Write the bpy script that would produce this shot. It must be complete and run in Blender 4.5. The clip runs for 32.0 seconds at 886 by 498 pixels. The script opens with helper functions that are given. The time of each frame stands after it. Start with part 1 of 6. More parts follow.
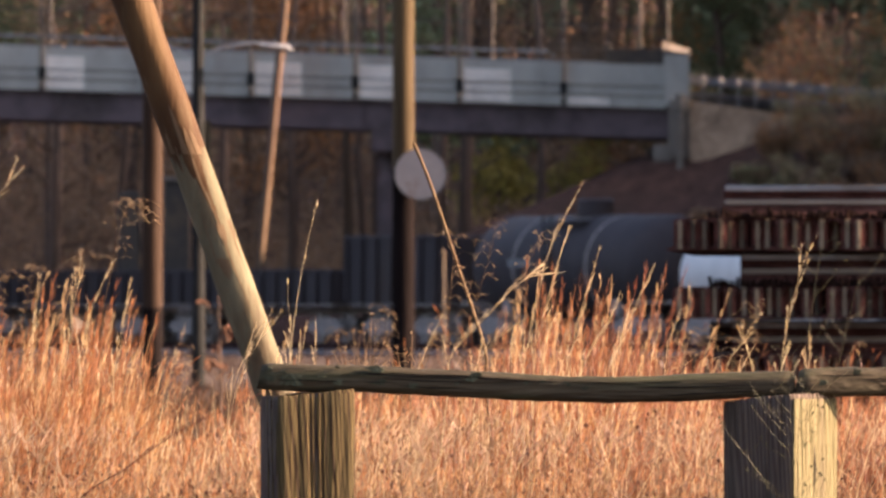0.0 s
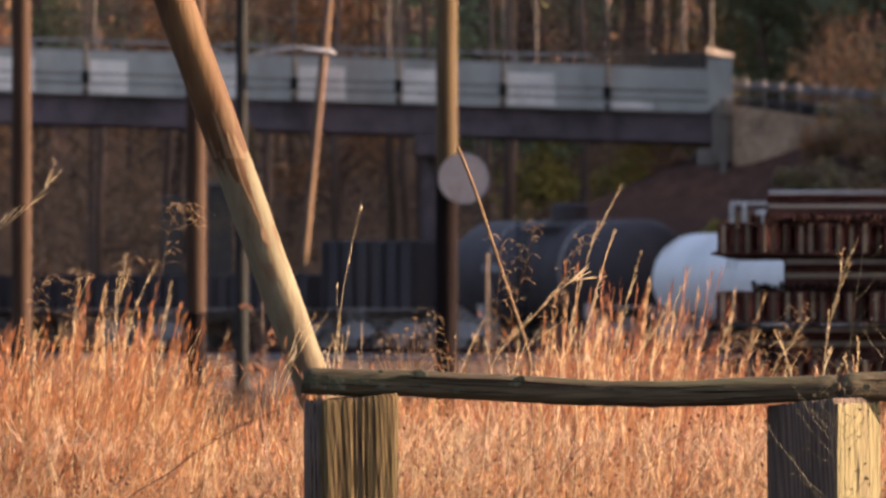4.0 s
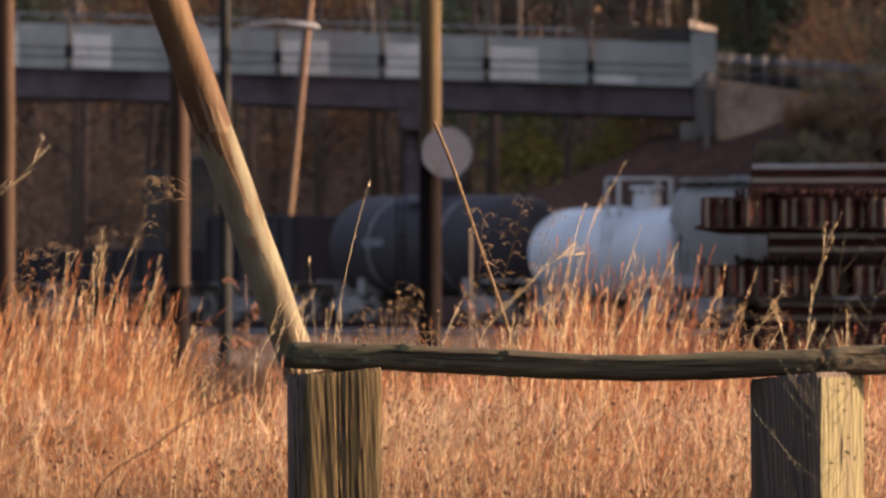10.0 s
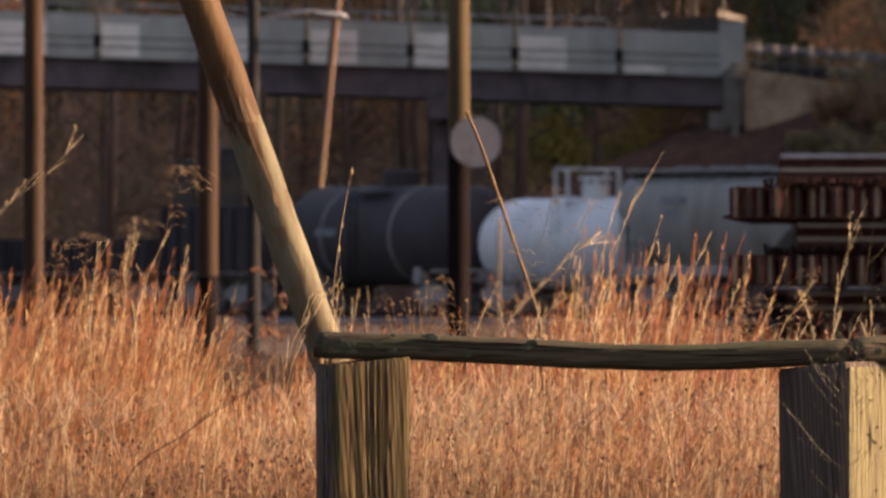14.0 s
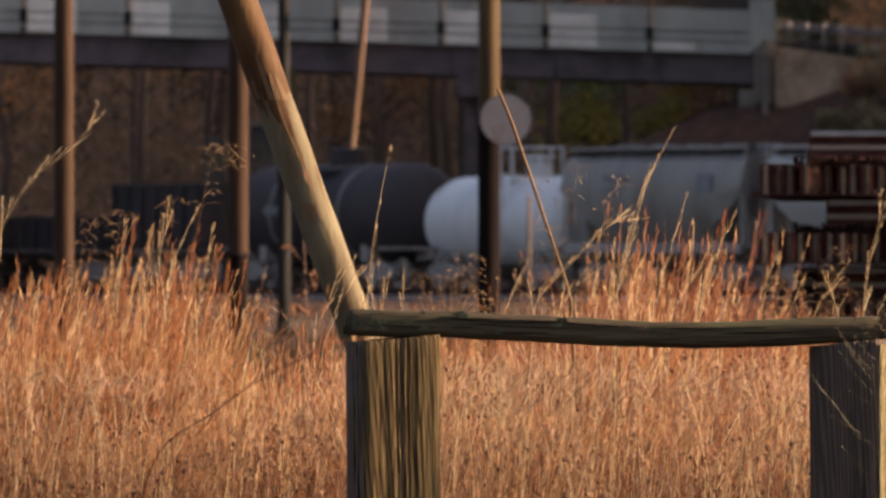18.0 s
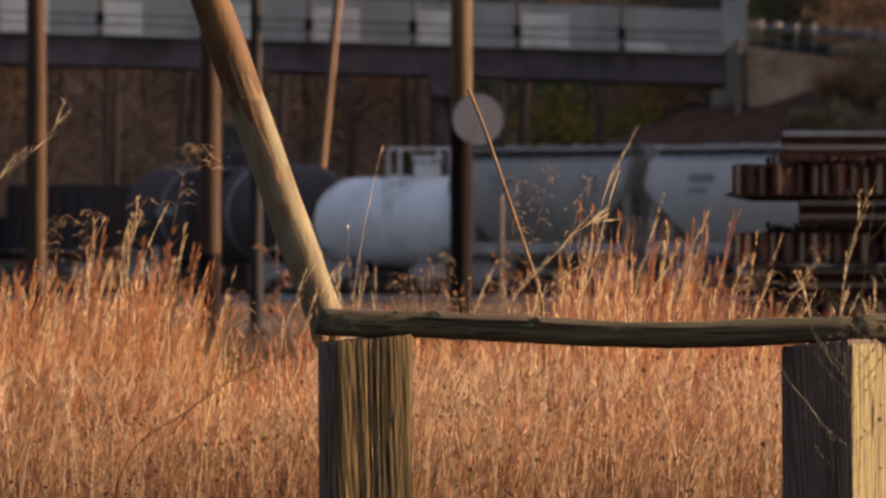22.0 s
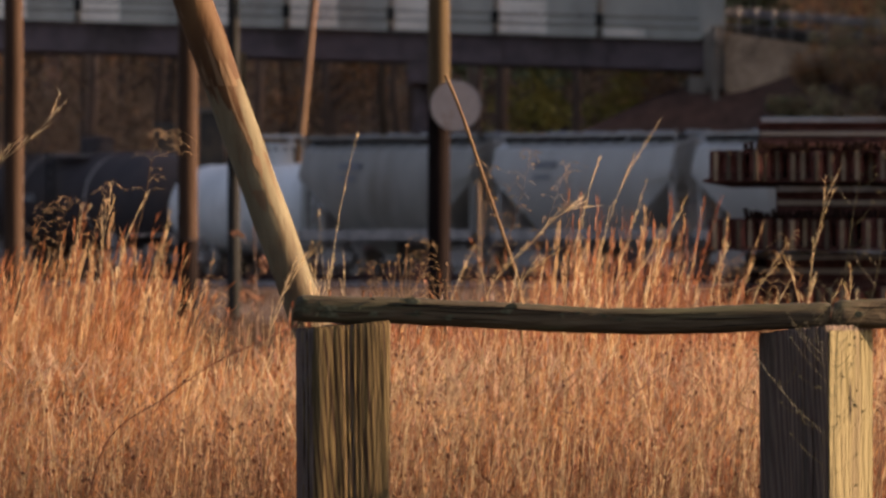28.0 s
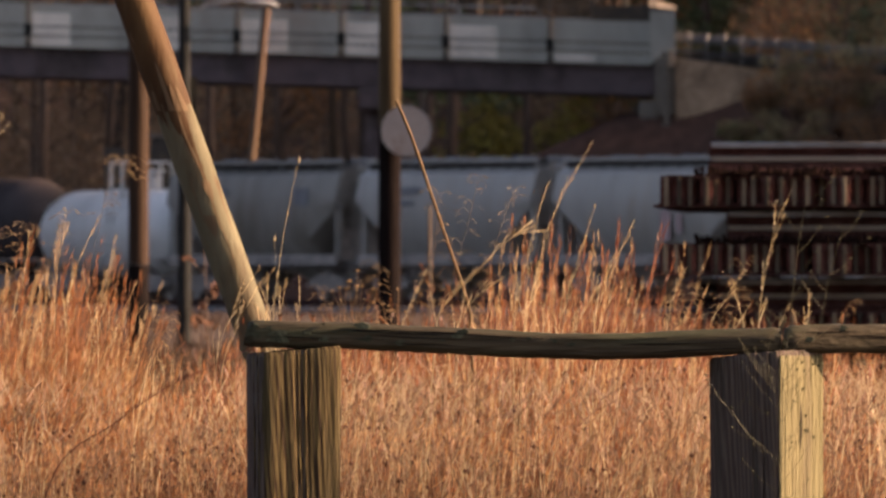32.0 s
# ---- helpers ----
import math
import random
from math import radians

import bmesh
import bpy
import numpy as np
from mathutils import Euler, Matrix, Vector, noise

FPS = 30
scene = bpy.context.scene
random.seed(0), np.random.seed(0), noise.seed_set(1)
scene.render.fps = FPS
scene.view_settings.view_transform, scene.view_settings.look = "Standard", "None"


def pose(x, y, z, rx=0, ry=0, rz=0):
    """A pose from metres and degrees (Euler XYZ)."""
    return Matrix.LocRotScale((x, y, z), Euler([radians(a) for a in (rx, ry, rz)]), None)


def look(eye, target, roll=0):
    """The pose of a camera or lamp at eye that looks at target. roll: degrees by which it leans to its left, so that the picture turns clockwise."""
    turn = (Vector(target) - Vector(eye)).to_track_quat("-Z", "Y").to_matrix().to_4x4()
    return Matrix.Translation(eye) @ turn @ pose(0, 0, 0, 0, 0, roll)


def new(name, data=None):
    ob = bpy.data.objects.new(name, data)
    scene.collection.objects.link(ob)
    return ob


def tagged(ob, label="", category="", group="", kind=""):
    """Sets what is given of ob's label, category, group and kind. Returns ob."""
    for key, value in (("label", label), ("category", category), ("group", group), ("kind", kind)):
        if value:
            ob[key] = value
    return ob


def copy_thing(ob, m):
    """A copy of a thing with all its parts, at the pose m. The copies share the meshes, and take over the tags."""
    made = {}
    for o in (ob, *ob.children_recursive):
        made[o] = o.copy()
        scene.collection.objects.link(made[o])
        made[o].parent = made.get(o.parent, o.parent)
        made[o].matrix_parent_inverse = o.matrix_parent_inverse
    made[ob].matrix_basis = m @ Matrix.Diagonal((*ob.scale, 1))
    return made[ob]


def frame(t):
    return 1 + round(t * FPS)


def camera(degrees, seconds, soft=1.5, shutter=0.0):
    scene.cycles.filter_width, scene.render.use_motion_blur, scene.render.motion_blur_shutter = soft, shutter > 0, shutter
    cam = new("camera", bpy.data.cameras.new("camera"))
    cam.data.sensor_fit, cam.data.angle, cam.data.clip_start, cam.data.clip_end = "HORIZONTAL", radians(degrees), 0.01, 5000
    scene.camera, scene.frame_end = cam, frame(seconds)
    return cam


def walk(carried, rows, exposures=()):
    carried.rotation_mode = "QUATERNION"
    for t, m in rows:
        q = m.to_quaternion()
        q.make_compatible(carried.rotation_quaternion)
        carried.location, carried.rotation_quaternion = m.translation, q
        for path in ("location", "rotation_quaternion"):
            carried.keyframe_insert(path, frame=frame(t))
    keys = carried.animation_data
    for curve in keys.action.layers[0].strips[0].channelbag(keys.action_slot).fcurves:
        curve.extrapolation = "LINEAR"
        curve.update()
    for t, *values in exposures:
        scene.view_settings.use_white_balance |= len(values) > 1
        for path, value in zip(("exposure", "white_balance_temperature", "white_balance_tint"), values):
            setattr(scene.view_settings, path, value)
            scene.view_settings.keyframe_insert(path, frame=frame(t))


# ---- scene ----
EYE = (0.0, 0.0, 1.1)
cam = camera(2.5, 32.0, soft=2.7)
cam.data.dof.use_dof = True
cam.data.dof.focus_distance = 52.0
cam.data.dof.aperture_fstop = 44.0
EXPOSURES = [(0, 2.66, 6050, 21), (6, 2.44, 6130, 21), (10, 2.30, 6200, 21), (13, 2.13, 6320, 21), (19, 1.99, 6500, 21), (25, 1.94, 6550, 21), (28, 1.94, 6550, 21), (32, 2.02, 6500, 21)]
walk(cam, [
    (0, look(EYE, (0.2174, 100, 1.4270))),    (0.5, look(EYE, (0.0896, 100, 1.4270))),
    (1, look(EYE, (0.1024, 100, 1.4056))),    (1.5, look(EYE, (0.1066, 100, 1.4312))),
    (2, look(EYE, (0.2004, 100, 1.4014))),    (2.5, look(EYE, (0.1578, 100, 1.4228))),
    (3, look(EYE, (0.0852, 100, 1.3972))),    (3.5, look(EYE, (-0.0086, 100, 1.4485))),
    (5.5, look(EYE, (0.0682, 100, 1.4357))),    (6, look(EYE, (0.0468, 100, 1.3844))),
    (6.5, look(EYE, (0.0214, 100, 1.3803))),    (7, look(EYE, (0.0384, 100, 1.3931))),
    (7.5, look(EYE, (0.1492, 100, 1.3419))),    (8, look(EYE, (0.0512, 100, 1.2778))),
    (8.5, look(EYE, (0.0426, 100, 1.2993))),    (9, look(EYE, (-0.0000, 100, 1.3588))),
    (9.5, look(EYE, (0.0468, 100, 1.3374))),    (10, look(EYE, (0.0852, 100, 1.3204))),
    (10.5, look(EYE, (-0.1236, 100, 1.2865))),    (11, look(EYE, (-0.0724, 100, 1.2820))),
    (11.5, look(EYE, (-0.0212, 100, 1.2820))),    (12, look(EYE, (0.0342, 100, 1.2481))),
    (12.5, look(EYE, (0.0086, 100, 1.2394))),    (13, look(EYE, (-0.0554, 100, 1.2394))),
    (13.5, look(EYE, (-0.0512, 100, 1.2311))),    (14, look(EYE, (-0.0554, 100, 1.2692))),
    (14.5, look(EYE, (-0.0298, 100, 1.2266))),    (16.5, look(EYE, (-0.1108, 100, 1.2439))),
    (17, look(EYE, (-0.1876, 100, 1.1712))),    (17.5, look(EYE, (-0.1662, 100, 1.2138))),
    (18, look(EYE, (-0.2046, 100, 1.1584))),    (18.5, look(EYE, (-0.1876, 100, 1.1584))),
    (19, look(EYE, (-0.1831, 100, 1.2010))),    (19.5, look(EYE, (-0.1492, 100, 1.2481))),
    (20, look(EYE, (-0.1790, 100, 1.2183))),    (20.5, look(EYE, (-0.1706, 100, 1.2481))),
    (21, look(EYE, (-0.1236, 100, 1.1969))),    (21.5, look(EYE, (-0.1236, 100, 1.1584))),
    (22, look(EYE, (-0.0682, 100, 1.1584))),    (22.5, look(EYE, (0.0214, 100, 1.1584))),
    (23, look(EYE, (0.0512, 100, 1.1885))),    (23.5, look(EYE, (0.0256, 100, 1.1969))),
    (24, look(EYE, (-0.0000, 100, 1.1456))),    (24.5, look(EYE, (0.0128, 100, 1.0819))),
    (26.5, look(EYE, (-0.0042, 100, 1.0477))),    (27, look(EYE, (0.0298, 100, 1.0435))),
    (27.5, look(EYE, (0.0214, 100, 1.0563))),    (28, look(EYE, (0.0426, 100, 1.0903))),
    (28.5, look(EYE, (0.1024, 100, 1.1456))),    (29, look(EYE, (0.0682, 100, 1.1117))),
    (29.5, look(EYE, (0.0596, 100, 1.0903))),    (30, look(EYE, (0.0512, 100, 1.0861))),
    (30.5, look(EYE, (0.0810, 100, 1.1245))),    (31, look(EYE, (0.1194, 100, 1.1159))),
    (31.5, look(EYE, (0.2046, 100, 1.1373))),    (32, look(EYE, (0.2856, 100, 1.2141))),

], EXPOSURES)

# ---- daylight: low late-afternoon sun from the right ----
SUN_AZ, SUN_EL = radians(91), radians(22)     # azimuth from the camera's back towards +x
to_sun = Vector((math.sin(SUN_AZ) * math.cos(SUN_EL), -math.cos(SUN_AZ) * math.cos(SUN_EL), math.sin(SUN_EL)))
world = bpy.data.worlds.new("sky")
scene.world = world
world.use_nodes = True
_nt = world.node_tree
_sky = _nt.nodes.new("ShaderNodeTexSky")
_sky.sky_type = "NISHITA"
_sky.sun_disc = False
_sky.sun_elevation = SUN_EL
_sky.sun_rotation = math.atan2(to_sun.x, to_sun.y)
_sky.dust_density = 4.0          # hazy autumn air
_soft = _nt.nodes.new("ShaderNodeHueSaturation")
_soft.inputs["Saturation"].default_value = 0.86
_nt.links.new(_sky.outputs[0], _soft.inputs["Color"])
_nt.links.new(_soft.outputs[0], _nt.nodes["Background"].inputs[0])
_nt.nodes["Background"].inputs[1].default_value = 0.073
sun = new("sun", bpy.data.lights.new("sun", "SUN"))
sun.data.energy = 5.0
sun.data.angle = radians(0.6)
sun.data.color = (1.0, 0.69, 0.42)
sun.matrix_world = look(to_sun * 100, (0, 0, 0))


# ---- mesh building ----
class Build:
    def __init__(self):
        self.v, self.f = [], []

    def add(self, vs, fs):
        n = len(self.v)
        self.v.extend(tuple(p) for p in vs)
        self.f.extend(tuple(i + n for i in f) for f in fs)
        return self

    def box(self, c, s, ch=0.0, m=None):
        """A box of size s round c with chamfered edges."""
        h = [a / 2 for a in s]
        if ch <= 0:
            vs = [Vector((c[0] + x * h[0], c[1] + y * h[1], c[2] + z * h[2])) for x in (-1, 1) for y in (-1, 1) for z in (-1, 1)]
            fs = [(0, 1, 3, 2), (4, 6, 7, 5), (0, 4, 5, 1), (2, 3, 7, 6), (0, 2, 6, 4), (1, 5, 7, 3)]
        else:
            signs = [(x, y, z) for x in (-1, 1) for y in (-1, 1) for z in (-1, 1)]
            index, vs, fs = {}, [], []
            for sg in signs:
                for a in range(3):
                    index[sg, a] = len(vs)
                    vs.append(Vector([c[i] + sg[i] * (h[i] - (0 if i == a else ch)) for i in range(3)]))
            for a in range(3):
                b, d = (a + 1) % 3, (a + 2) % 3
                for s1 in (-1, 1):
                    ring = []
                    for p, q in ((-1, -1), (1, -1), (1, 1), (-1, 1)):
                        k = [0, 0, 0]
                        k[a], k[b], k[d] = s1, p, q
                        ring.append(index[tuple(k), a])
                    fs.append(ring if s1 > 0 else ring[::-1])
                for p in (-1, 1):
                    for q in (-1, 1):
                        k0, k1 = [0, 0, 0], [0, 0, 0]
                        k0[a], k1[a] = -1, 1
                        k0[b] = k1[b] = p
                        k0[d] = k1[d] = q
                        ring = [index[tuple(k0), b], index[tuple(k1), b], index[tuple(k1), d], index[tuple(k0), d]]
                        fs.append(ring if p * q < 0 else ring[::-1])
            for sg in signs:
                tri = [index[sg, 0], index[sg, 1], index[sg, 2]]
                fs.append(tri if sg[0] * sg[1] * sg[2] > 0 else tri[::-1])
        if m is not None:
            vs = [m @ p for p in vs]
        return self.add(vs, fs)

    def tube(self, pts, rs, n=10, squash=1.0):
        """A round bar through pts; rs is one radius or one each."""
        pts = [Vector(p) for p in pts]
        rs = [rs] * len(pts) if isinstance(rs, (int, float)) else rs
        vs, fs = [], []
        ref = None
        for i, p in enumerate(pts):
            d = (pts[min(i + 1, len(pts) - 1)] - pts[max(i - 1, 0)]).normalized()
            if ref is None:
                ref = Vector((1, 0, 0)) if abs(d.x) < 0.9 else Vector((0, 1, 0))
            a = (ref - d * ref.dot(d)).normalized()
            b = d.cross(a)
            ref = a
            for k in range(n):
                w = 2 * math.pi * k / n
                vs.append(p + (a * math.cos(w) + b * math.sin(w) * squash) * rs[i])
        for i in range(len(pts) - 1):
            for k in range(n):
                k2 = (k + 1) % n
                fs.append((i * n + k, i * n + k2, (i + 1) * n + k2, (i + 1) * n + k))
        fs.append(tuple(range(n))[::-1])
        fs.append(tuple(range((len(pts) - 1) * n, len(pts) * n)))
        return self.add(vs, fs)

    def prism(self, outline, axis, a, b):
        """An outline of (u, v) pushed along an axis from a to b; x: (y, z), y: (x, z), z: (x, y)."""
        def at(p, w):
            return {"x": (w, p[0], p[1]), "y": (p[0], w, p[1]), "z": (p[0], p[1], w)}[axis]
        n = len(outline)
        vs = [at(p, a) for p in outline] + [at(p, b) for p in outline]
        fs = [(k, (k + 1) % n, n + (k + 1) % n, n + k) for k in range(n)]
        fs += [tuple(range(n))[::-1], tuple(range(n, 2 * n))]
        return self.add(vs, fs)

    def loft(self, rings, cap=True):
        n = len(rings[0])
        vs = [p for r in rings for p in r]
        fs = [(i * n + k, i * n + (k + 1) % n, (i + 1) * n + (k + 1) % n, (i + 1) * n + k) for i in range(len(rings) - 1) for k in range(n)]
        if cap:
            fs += [tuple(range(n))[::-1], tuple(range((len(rings) - 1) * n, len(rings) * n))]
        return self.add(vs, fs)

    def mesh(self, name, material, smooth=0.0, fix=True):
        me = bpy.data.meshes.new(name)
        me.from_pydata(self.v, [], self.f)
        if fix:
            bm = bmesh.new()
            bm.from_mesh(me)
            bmesh.ops.recalc_face_normals(bm, faces=bm.faces)
            bm.to_mesh(me)
            bm.free()
        if smooth:
            me.shade_smooth()
            me.set_sharp_from_angle(angle=radians(smooth))
        me.materials.append(material)
        return me


def part(name, b, material, parent, label="", smooth=40, fix=True):
    ob = new(name, b.mesh(name, material, smooth, fix))
    ob.parent = parent
    if label:
        ob["label"] = label
    return ob


def same(name, ob, parent, m):
    """Another object on ob's mesh."""
    o = new(name, ob.data)
    o.parent = parent
    o.matrix_basis = m
    return o


def thing(name, at, label, category, group="", kind=""):
    return tagged(new_at(name, at), label, category, group, kind)


def new_at(name, at):
    ob = new(name)
    ob.matrix_basis = at if isinstance(at, Matrix) else Matrix.Translation(at)
    ob.empty_display_size = 0.1
    return ob


def solo(name, b, material, label, category, group="", kind="", smooth=40, fix=True):
    return tagged(new(name, b.mesh(name, material, smooth, fix)), label, category, group, kind)


# ---- materials ----
def surface(name, colours, scale=3.0, rough=0.8, metal=0.0, bump=0.3, stretch=(1, 1, 1), stain=None, stain_scale=0.6, stain_at=0.55, rand=0.0, fine=40.0, glow=0.0, space="Object", island=0.0, hard=0.2, warp=0.0, grain=0.0):
    """Grain at one scale, stains at another, fine relief; colours run from dark to light."""
    m = bpy.data.materials.new(name)
    m.use_nodes = True
    nt = m.node_tree
    bs = nt.nodes["Principled BSDF"]
    bs.inputs["Roughness"].default_value = rough
    bs.inputs["Metallic"].default_value = metal
    bs.inputs["Specular IOR Level"].default_value = 0.03 if colours[-1][0] < 0.03 else 0.12 if rough >= 0.7 and not metal else 0.4      # dusty, weathered surfaces hardly shine
    co = nt.nodes.new("ShaderNodeTexCoord")
    mp = nt.nodes.new("ShaderNodeMapping")
    mp.inputs["Scale"].default_value = stretch
    nt.links.new(co.outputs[space], mp.inputs[0])

    def noise_at(s, detail=6.0, r=0.6):
        n = nt.nodes.new("ShaderNodeTexNoise")
        n.inputs["Scale"].default_value = s
        n.inputs["Detail"].default_value = detail
        n.inputs["Roughness"].default_value = r
        nt.links.new(mp.outputs[0], n.inputs["Vector"])
        return n
    if grain:
        n1 = nt.nodes.new("ShaderNodeTexWave")
        n1.bands_direction = "DIAGONAL"
        n1.inputs["Scale"].default_value = grain
        n1.inputs["Detail"].default_value = 4.0
        n1.inputs["Detail Scale"].default_value = 0.22
        nt.links.new(mp.outputs[0], n1.inputs["Vector"])
    else:
        n1 = noise_at(scale)
    n1.inputs["Distortion"].default_value = warp
    if grain:
        nb = noise_at(scale * 1.6, 5.0, 0.7)
        mixed = nt.nodes.new("ShaderNodeMix")
        mixed.inputs["Factor"].default_value = 0.5
        nt.links.new(n1.outputs["Fac"], mixed.inputs["A"])
        nt.links.new(nb.outputs["Fac"], mixed.inputs["B"])
        source = mixed.outputs["Result"]
    else:
        source = n1.outputs["Fac"]
    ramp = nt.nodes.new("ShaderNodeValToRGB")
    els = ramp.color_ramp.elements
    while len(els) < len(colours):
        els.new(0.5)
    for i, c in enumerate(colours):
        els[i].position = 0.5 - hard + 2 * hard * i / max(1, len(colours) - 1)
        els[i].color = (*c, 1)
    nt.links.new(source, ramp.inputs[0])
    col = ramp.outputs[0]
    if stain:
        n2 = noise_at(stain_scale, 8.0, 0.65)
        r2 = nt.nodes.new("ShaderNodeValToRGB")
        r2.color_ramp.elements[0].position = stain_at - 0.06
        r2.color_ramp.elements[1].position = stain_at + 0.08
        nt.links.new(n2.outputs["Fac"], r2.inputs[0])
        mx = nt.nodes.new("ShaderNodeMix")
        mx.data_type = "RGBA"
        mx.inputs["B"].default_value = (*stain, 1)
        nt.links.new(r2.outputs[0], mx.inputs["Factor"])
        nt.links.new(col, mx.inputs["A"])
        col = mx.outputs["Result"]
    if rand or island:
        if island:
            src = nt.nodes.new("ShaderNodeNewGeometry").outputs["Random Per Island"]
        else:
            src = nt.nodes.new("ShaderNodeObjectInfo").outputs["Random"]
        mr = nt.nodes.new("ShaderNodeMapRange")
        mr.inputs["To Min"].default_value = 1 - max(rand, island)
        mr.inputs["To Max"].default_value = 1 + max(rand, island)
        nt.links.new(src, mr.inputs["Value"])
        hs = nt.nodes.new("ShaderNodeHueSaturation")
        nt.links.new(mr.outputs[0], hs.inputs["Value"])
        nt.links.new(col, hs.inputs["Color"])
        col = hs.outputs[0]
    nt.links.new(col, bs.inputs["Base Color"])
    if bump:
        n3 = noise_at(fine, 4.0)
        bp = nt.nodes.new("ShaderNodeBump")
        bp.inputs["Strength"].default_value = bump
        bp.inputs["Distance"].default_value = 0.02
        nt.links.new(n3.outputs["Fac"], bp.inputs["Height"])
        nt.links.new(bp.outputs[0], bs.inputs["Normal"])
    if glow:
        tr = nt.nodes.new("ShaderNodeBsdfTranslucent")
        nt.links.new(col, tr.inputs["Color"])
        ms = nt.nodes.new("ShaderNodeMixShader")
        ms.inputs[0].default_value = glow
        nt.links.new(bs.outputs[0], ms.inputs[1])
        nt.links.new(tr.outputs[0], ms.inputs[2])
        nt.links.new(ms.outputs[0], nt.nodes["Material Output"].inputs["Surface"])
    return m


M_ground = surface("dry_ground", [(0.034, 0.021, 0.014), (0.05, 0.032, 0.021), (0.066, 0.043, 0.029)], 0.6, 0.95, bump=0.6, stain=(0.035, 0.024, 0.016), stain_scale=0.15, fine=6)
M_litter = surface("leaf_litter", [(0.03665, 0.01935, 0.01368), (0.0611, 0.03225, 0.02248), (0.08552, 0.04409, 0.02932)], 2.5, 0.95, bump=0.7, stain=(0.04888, 0.02796, 0.01955), stain_scale=0.4, fine=14)
# the grass stain is part red-brown colour, part painted shadow between tufts
M_grass = surface("straw_grass", [(0.09538, 0.02737, 0.008045), (0.2073, 0.08127, 0.02795), (0.3151, 0.1783, 0.06774)], 3.0, 0.5, bump=0, stain=(0.06635, 0.02239, 0.01101), stain_scale=6.0, stain_at=0.58, glow=0.5, island=0.5)
M_redgrass = surface("reddish_grass", [(0.08123, 0.0216, 0.0081), (0.1625, 0.05616, 0.0225), (0.2565, 0.1227, 0.0513)], 3.0, 0.5, bump=0, stain=(0.05557, 0.01901, 0.0117), stain_scale=6.0, stain_at=0.57, glow=0.5, island=0.5)
M_fluff = surface("cream_seed_fluff", [(0.2632, 0.1548, 0.06336), (0.356, 0.2399, 0.1148), (0.4257, 0.3251, 0.1822)], 6.0, 0.5, bump=0, glow=0.55, island=0.35)
M_fluffy = surface("golden_seed_fluff", [(0.253, 0.1201, 0.04554), (0.3921, 0.2088, 0.08349), (0.5313, 0.3162, 0.1455)], 6.0, 0.5, bump=0, stain=(0.1898, 0.0759, 0.03795), stain_scale=5.0, glow=0.55, island=0.4)
M_forb = surface("dried_forb_twigs", [(0.1397, 0.08317, 0.04456), (0.2251, 0.1588, 0.09284), (0.2794, 0.2117, 0.1337)], 6.0, 0.7, bump=0, stain=(0.1164, 0.06807, 0.04829), stain_scale=3.0, glow=0.55, island=0.35)
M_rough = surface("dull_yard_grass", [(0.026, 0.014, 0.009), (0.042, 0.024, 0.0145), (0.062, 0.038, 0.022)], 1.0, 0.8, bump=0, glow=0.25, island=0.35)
M_shadeforb = surface("shadow_brown_forbs", [(0.09878, 0.05762, 0.04116), (0.1812, 0.1152, 0.0782), (0.2635, 0.1646, 0.107)], 6.0, 0.8, bump=0, glow=0.25, island=0.35)
M_bushleaf = surface("dull_bush_leaves", [(0.151, 0.1397, 0.071), (0.2883, 0.2363, 0.1116), (0.4802, 0.3114, 0.1521)], 0.9, 0.75, bump=0, glow=0.2, island=0.4)
M_palepole = surface("pale_pole_wood", [(0.068, 0.044, 0.0272), (0.104, 0.0696, 0.0432), (0.136, 0.0944, 0.06)], 3, 0.85, bump=0.3, stretch=(1, 1, 0.1), stain=(0.104, 0.068, 0.048), stain_scale=1.0)
M_stalk = surface("pale_stalk", [(0.2995, 0.2221, 0.1063), (0.4153, 0.3381, 0.1933)], 8, 0.5, bump=0, glow=0.3, island=0.25)
M_drystalk = surface("brown_dry_stalk", [(0.077, 0.042, 0.01925), (0.14, 0.091, 0.042)], 14, 0.7, bump=0.2)
M_seed = surface("seed_heads", [(0.5171, 0.3977, 0.2121), (0.6099, 0.5302, 0.358)], 30, 0.5, bump=0, glow=0.5, island=0.3)
M_drybloom = surface("dull_brown_seed_heads", [(0.285, 0.195, 0.0975), (0.39, 0.285, 0.1575)], 30, 0.6, bump=0, glow=0.5, island=0.35)
M_weed = surface("green_weed", [(0.0468, 0.04343, 0.01498), (0.0786, 0.06879, 0.02808)], 20, 0.6, bump=0, glow=0.3, island=0.3)
M_burr = surface("brown_seed_burrs", [(0.06, 0.028, 0.016), (0.12, 0.06, 0.034)], 30, 0.8, bump=0, glow=0.2, island=0.4)
M_vine = surface("red_brown_twig", [(0.045, 0.012, 0.007), (0.08, 0.024, 0.013)], 20, 0.8, bump=0.2)
M_postwood = M_postwood = surface("weathered_post_wood", [(0.02002, 0.0111, 0.005967), (0.04838, 0.03175, 0.01226), (0.07091, 0.05087, 0.01923), (0.08342, 0.06196, 0.02453)], 80, 0.85, bump=0.6, stretch=(1, 1, 0.07), stain=(0.03754, 0.03029, 0.01313), stain_scale=14, stain_at=0.58, fine=80, hard=0.2, warp=19.0, grain=48)
M_shadewood = surface("shaded_post_wood", [(0.04959, 0.03505, 0.02758), (0.07439, 0.05695, 0.04432), (0.09922, 0.07666, 0.05713)], 80, 0.85, bump=0.8, stretch=(1, 1, 0.07), stain=(0.04428, 0.03791, 0.02873), stain_scale=20, stain_at=0.58, fine=80, hard=0.3, warp=17.0, grain=42)
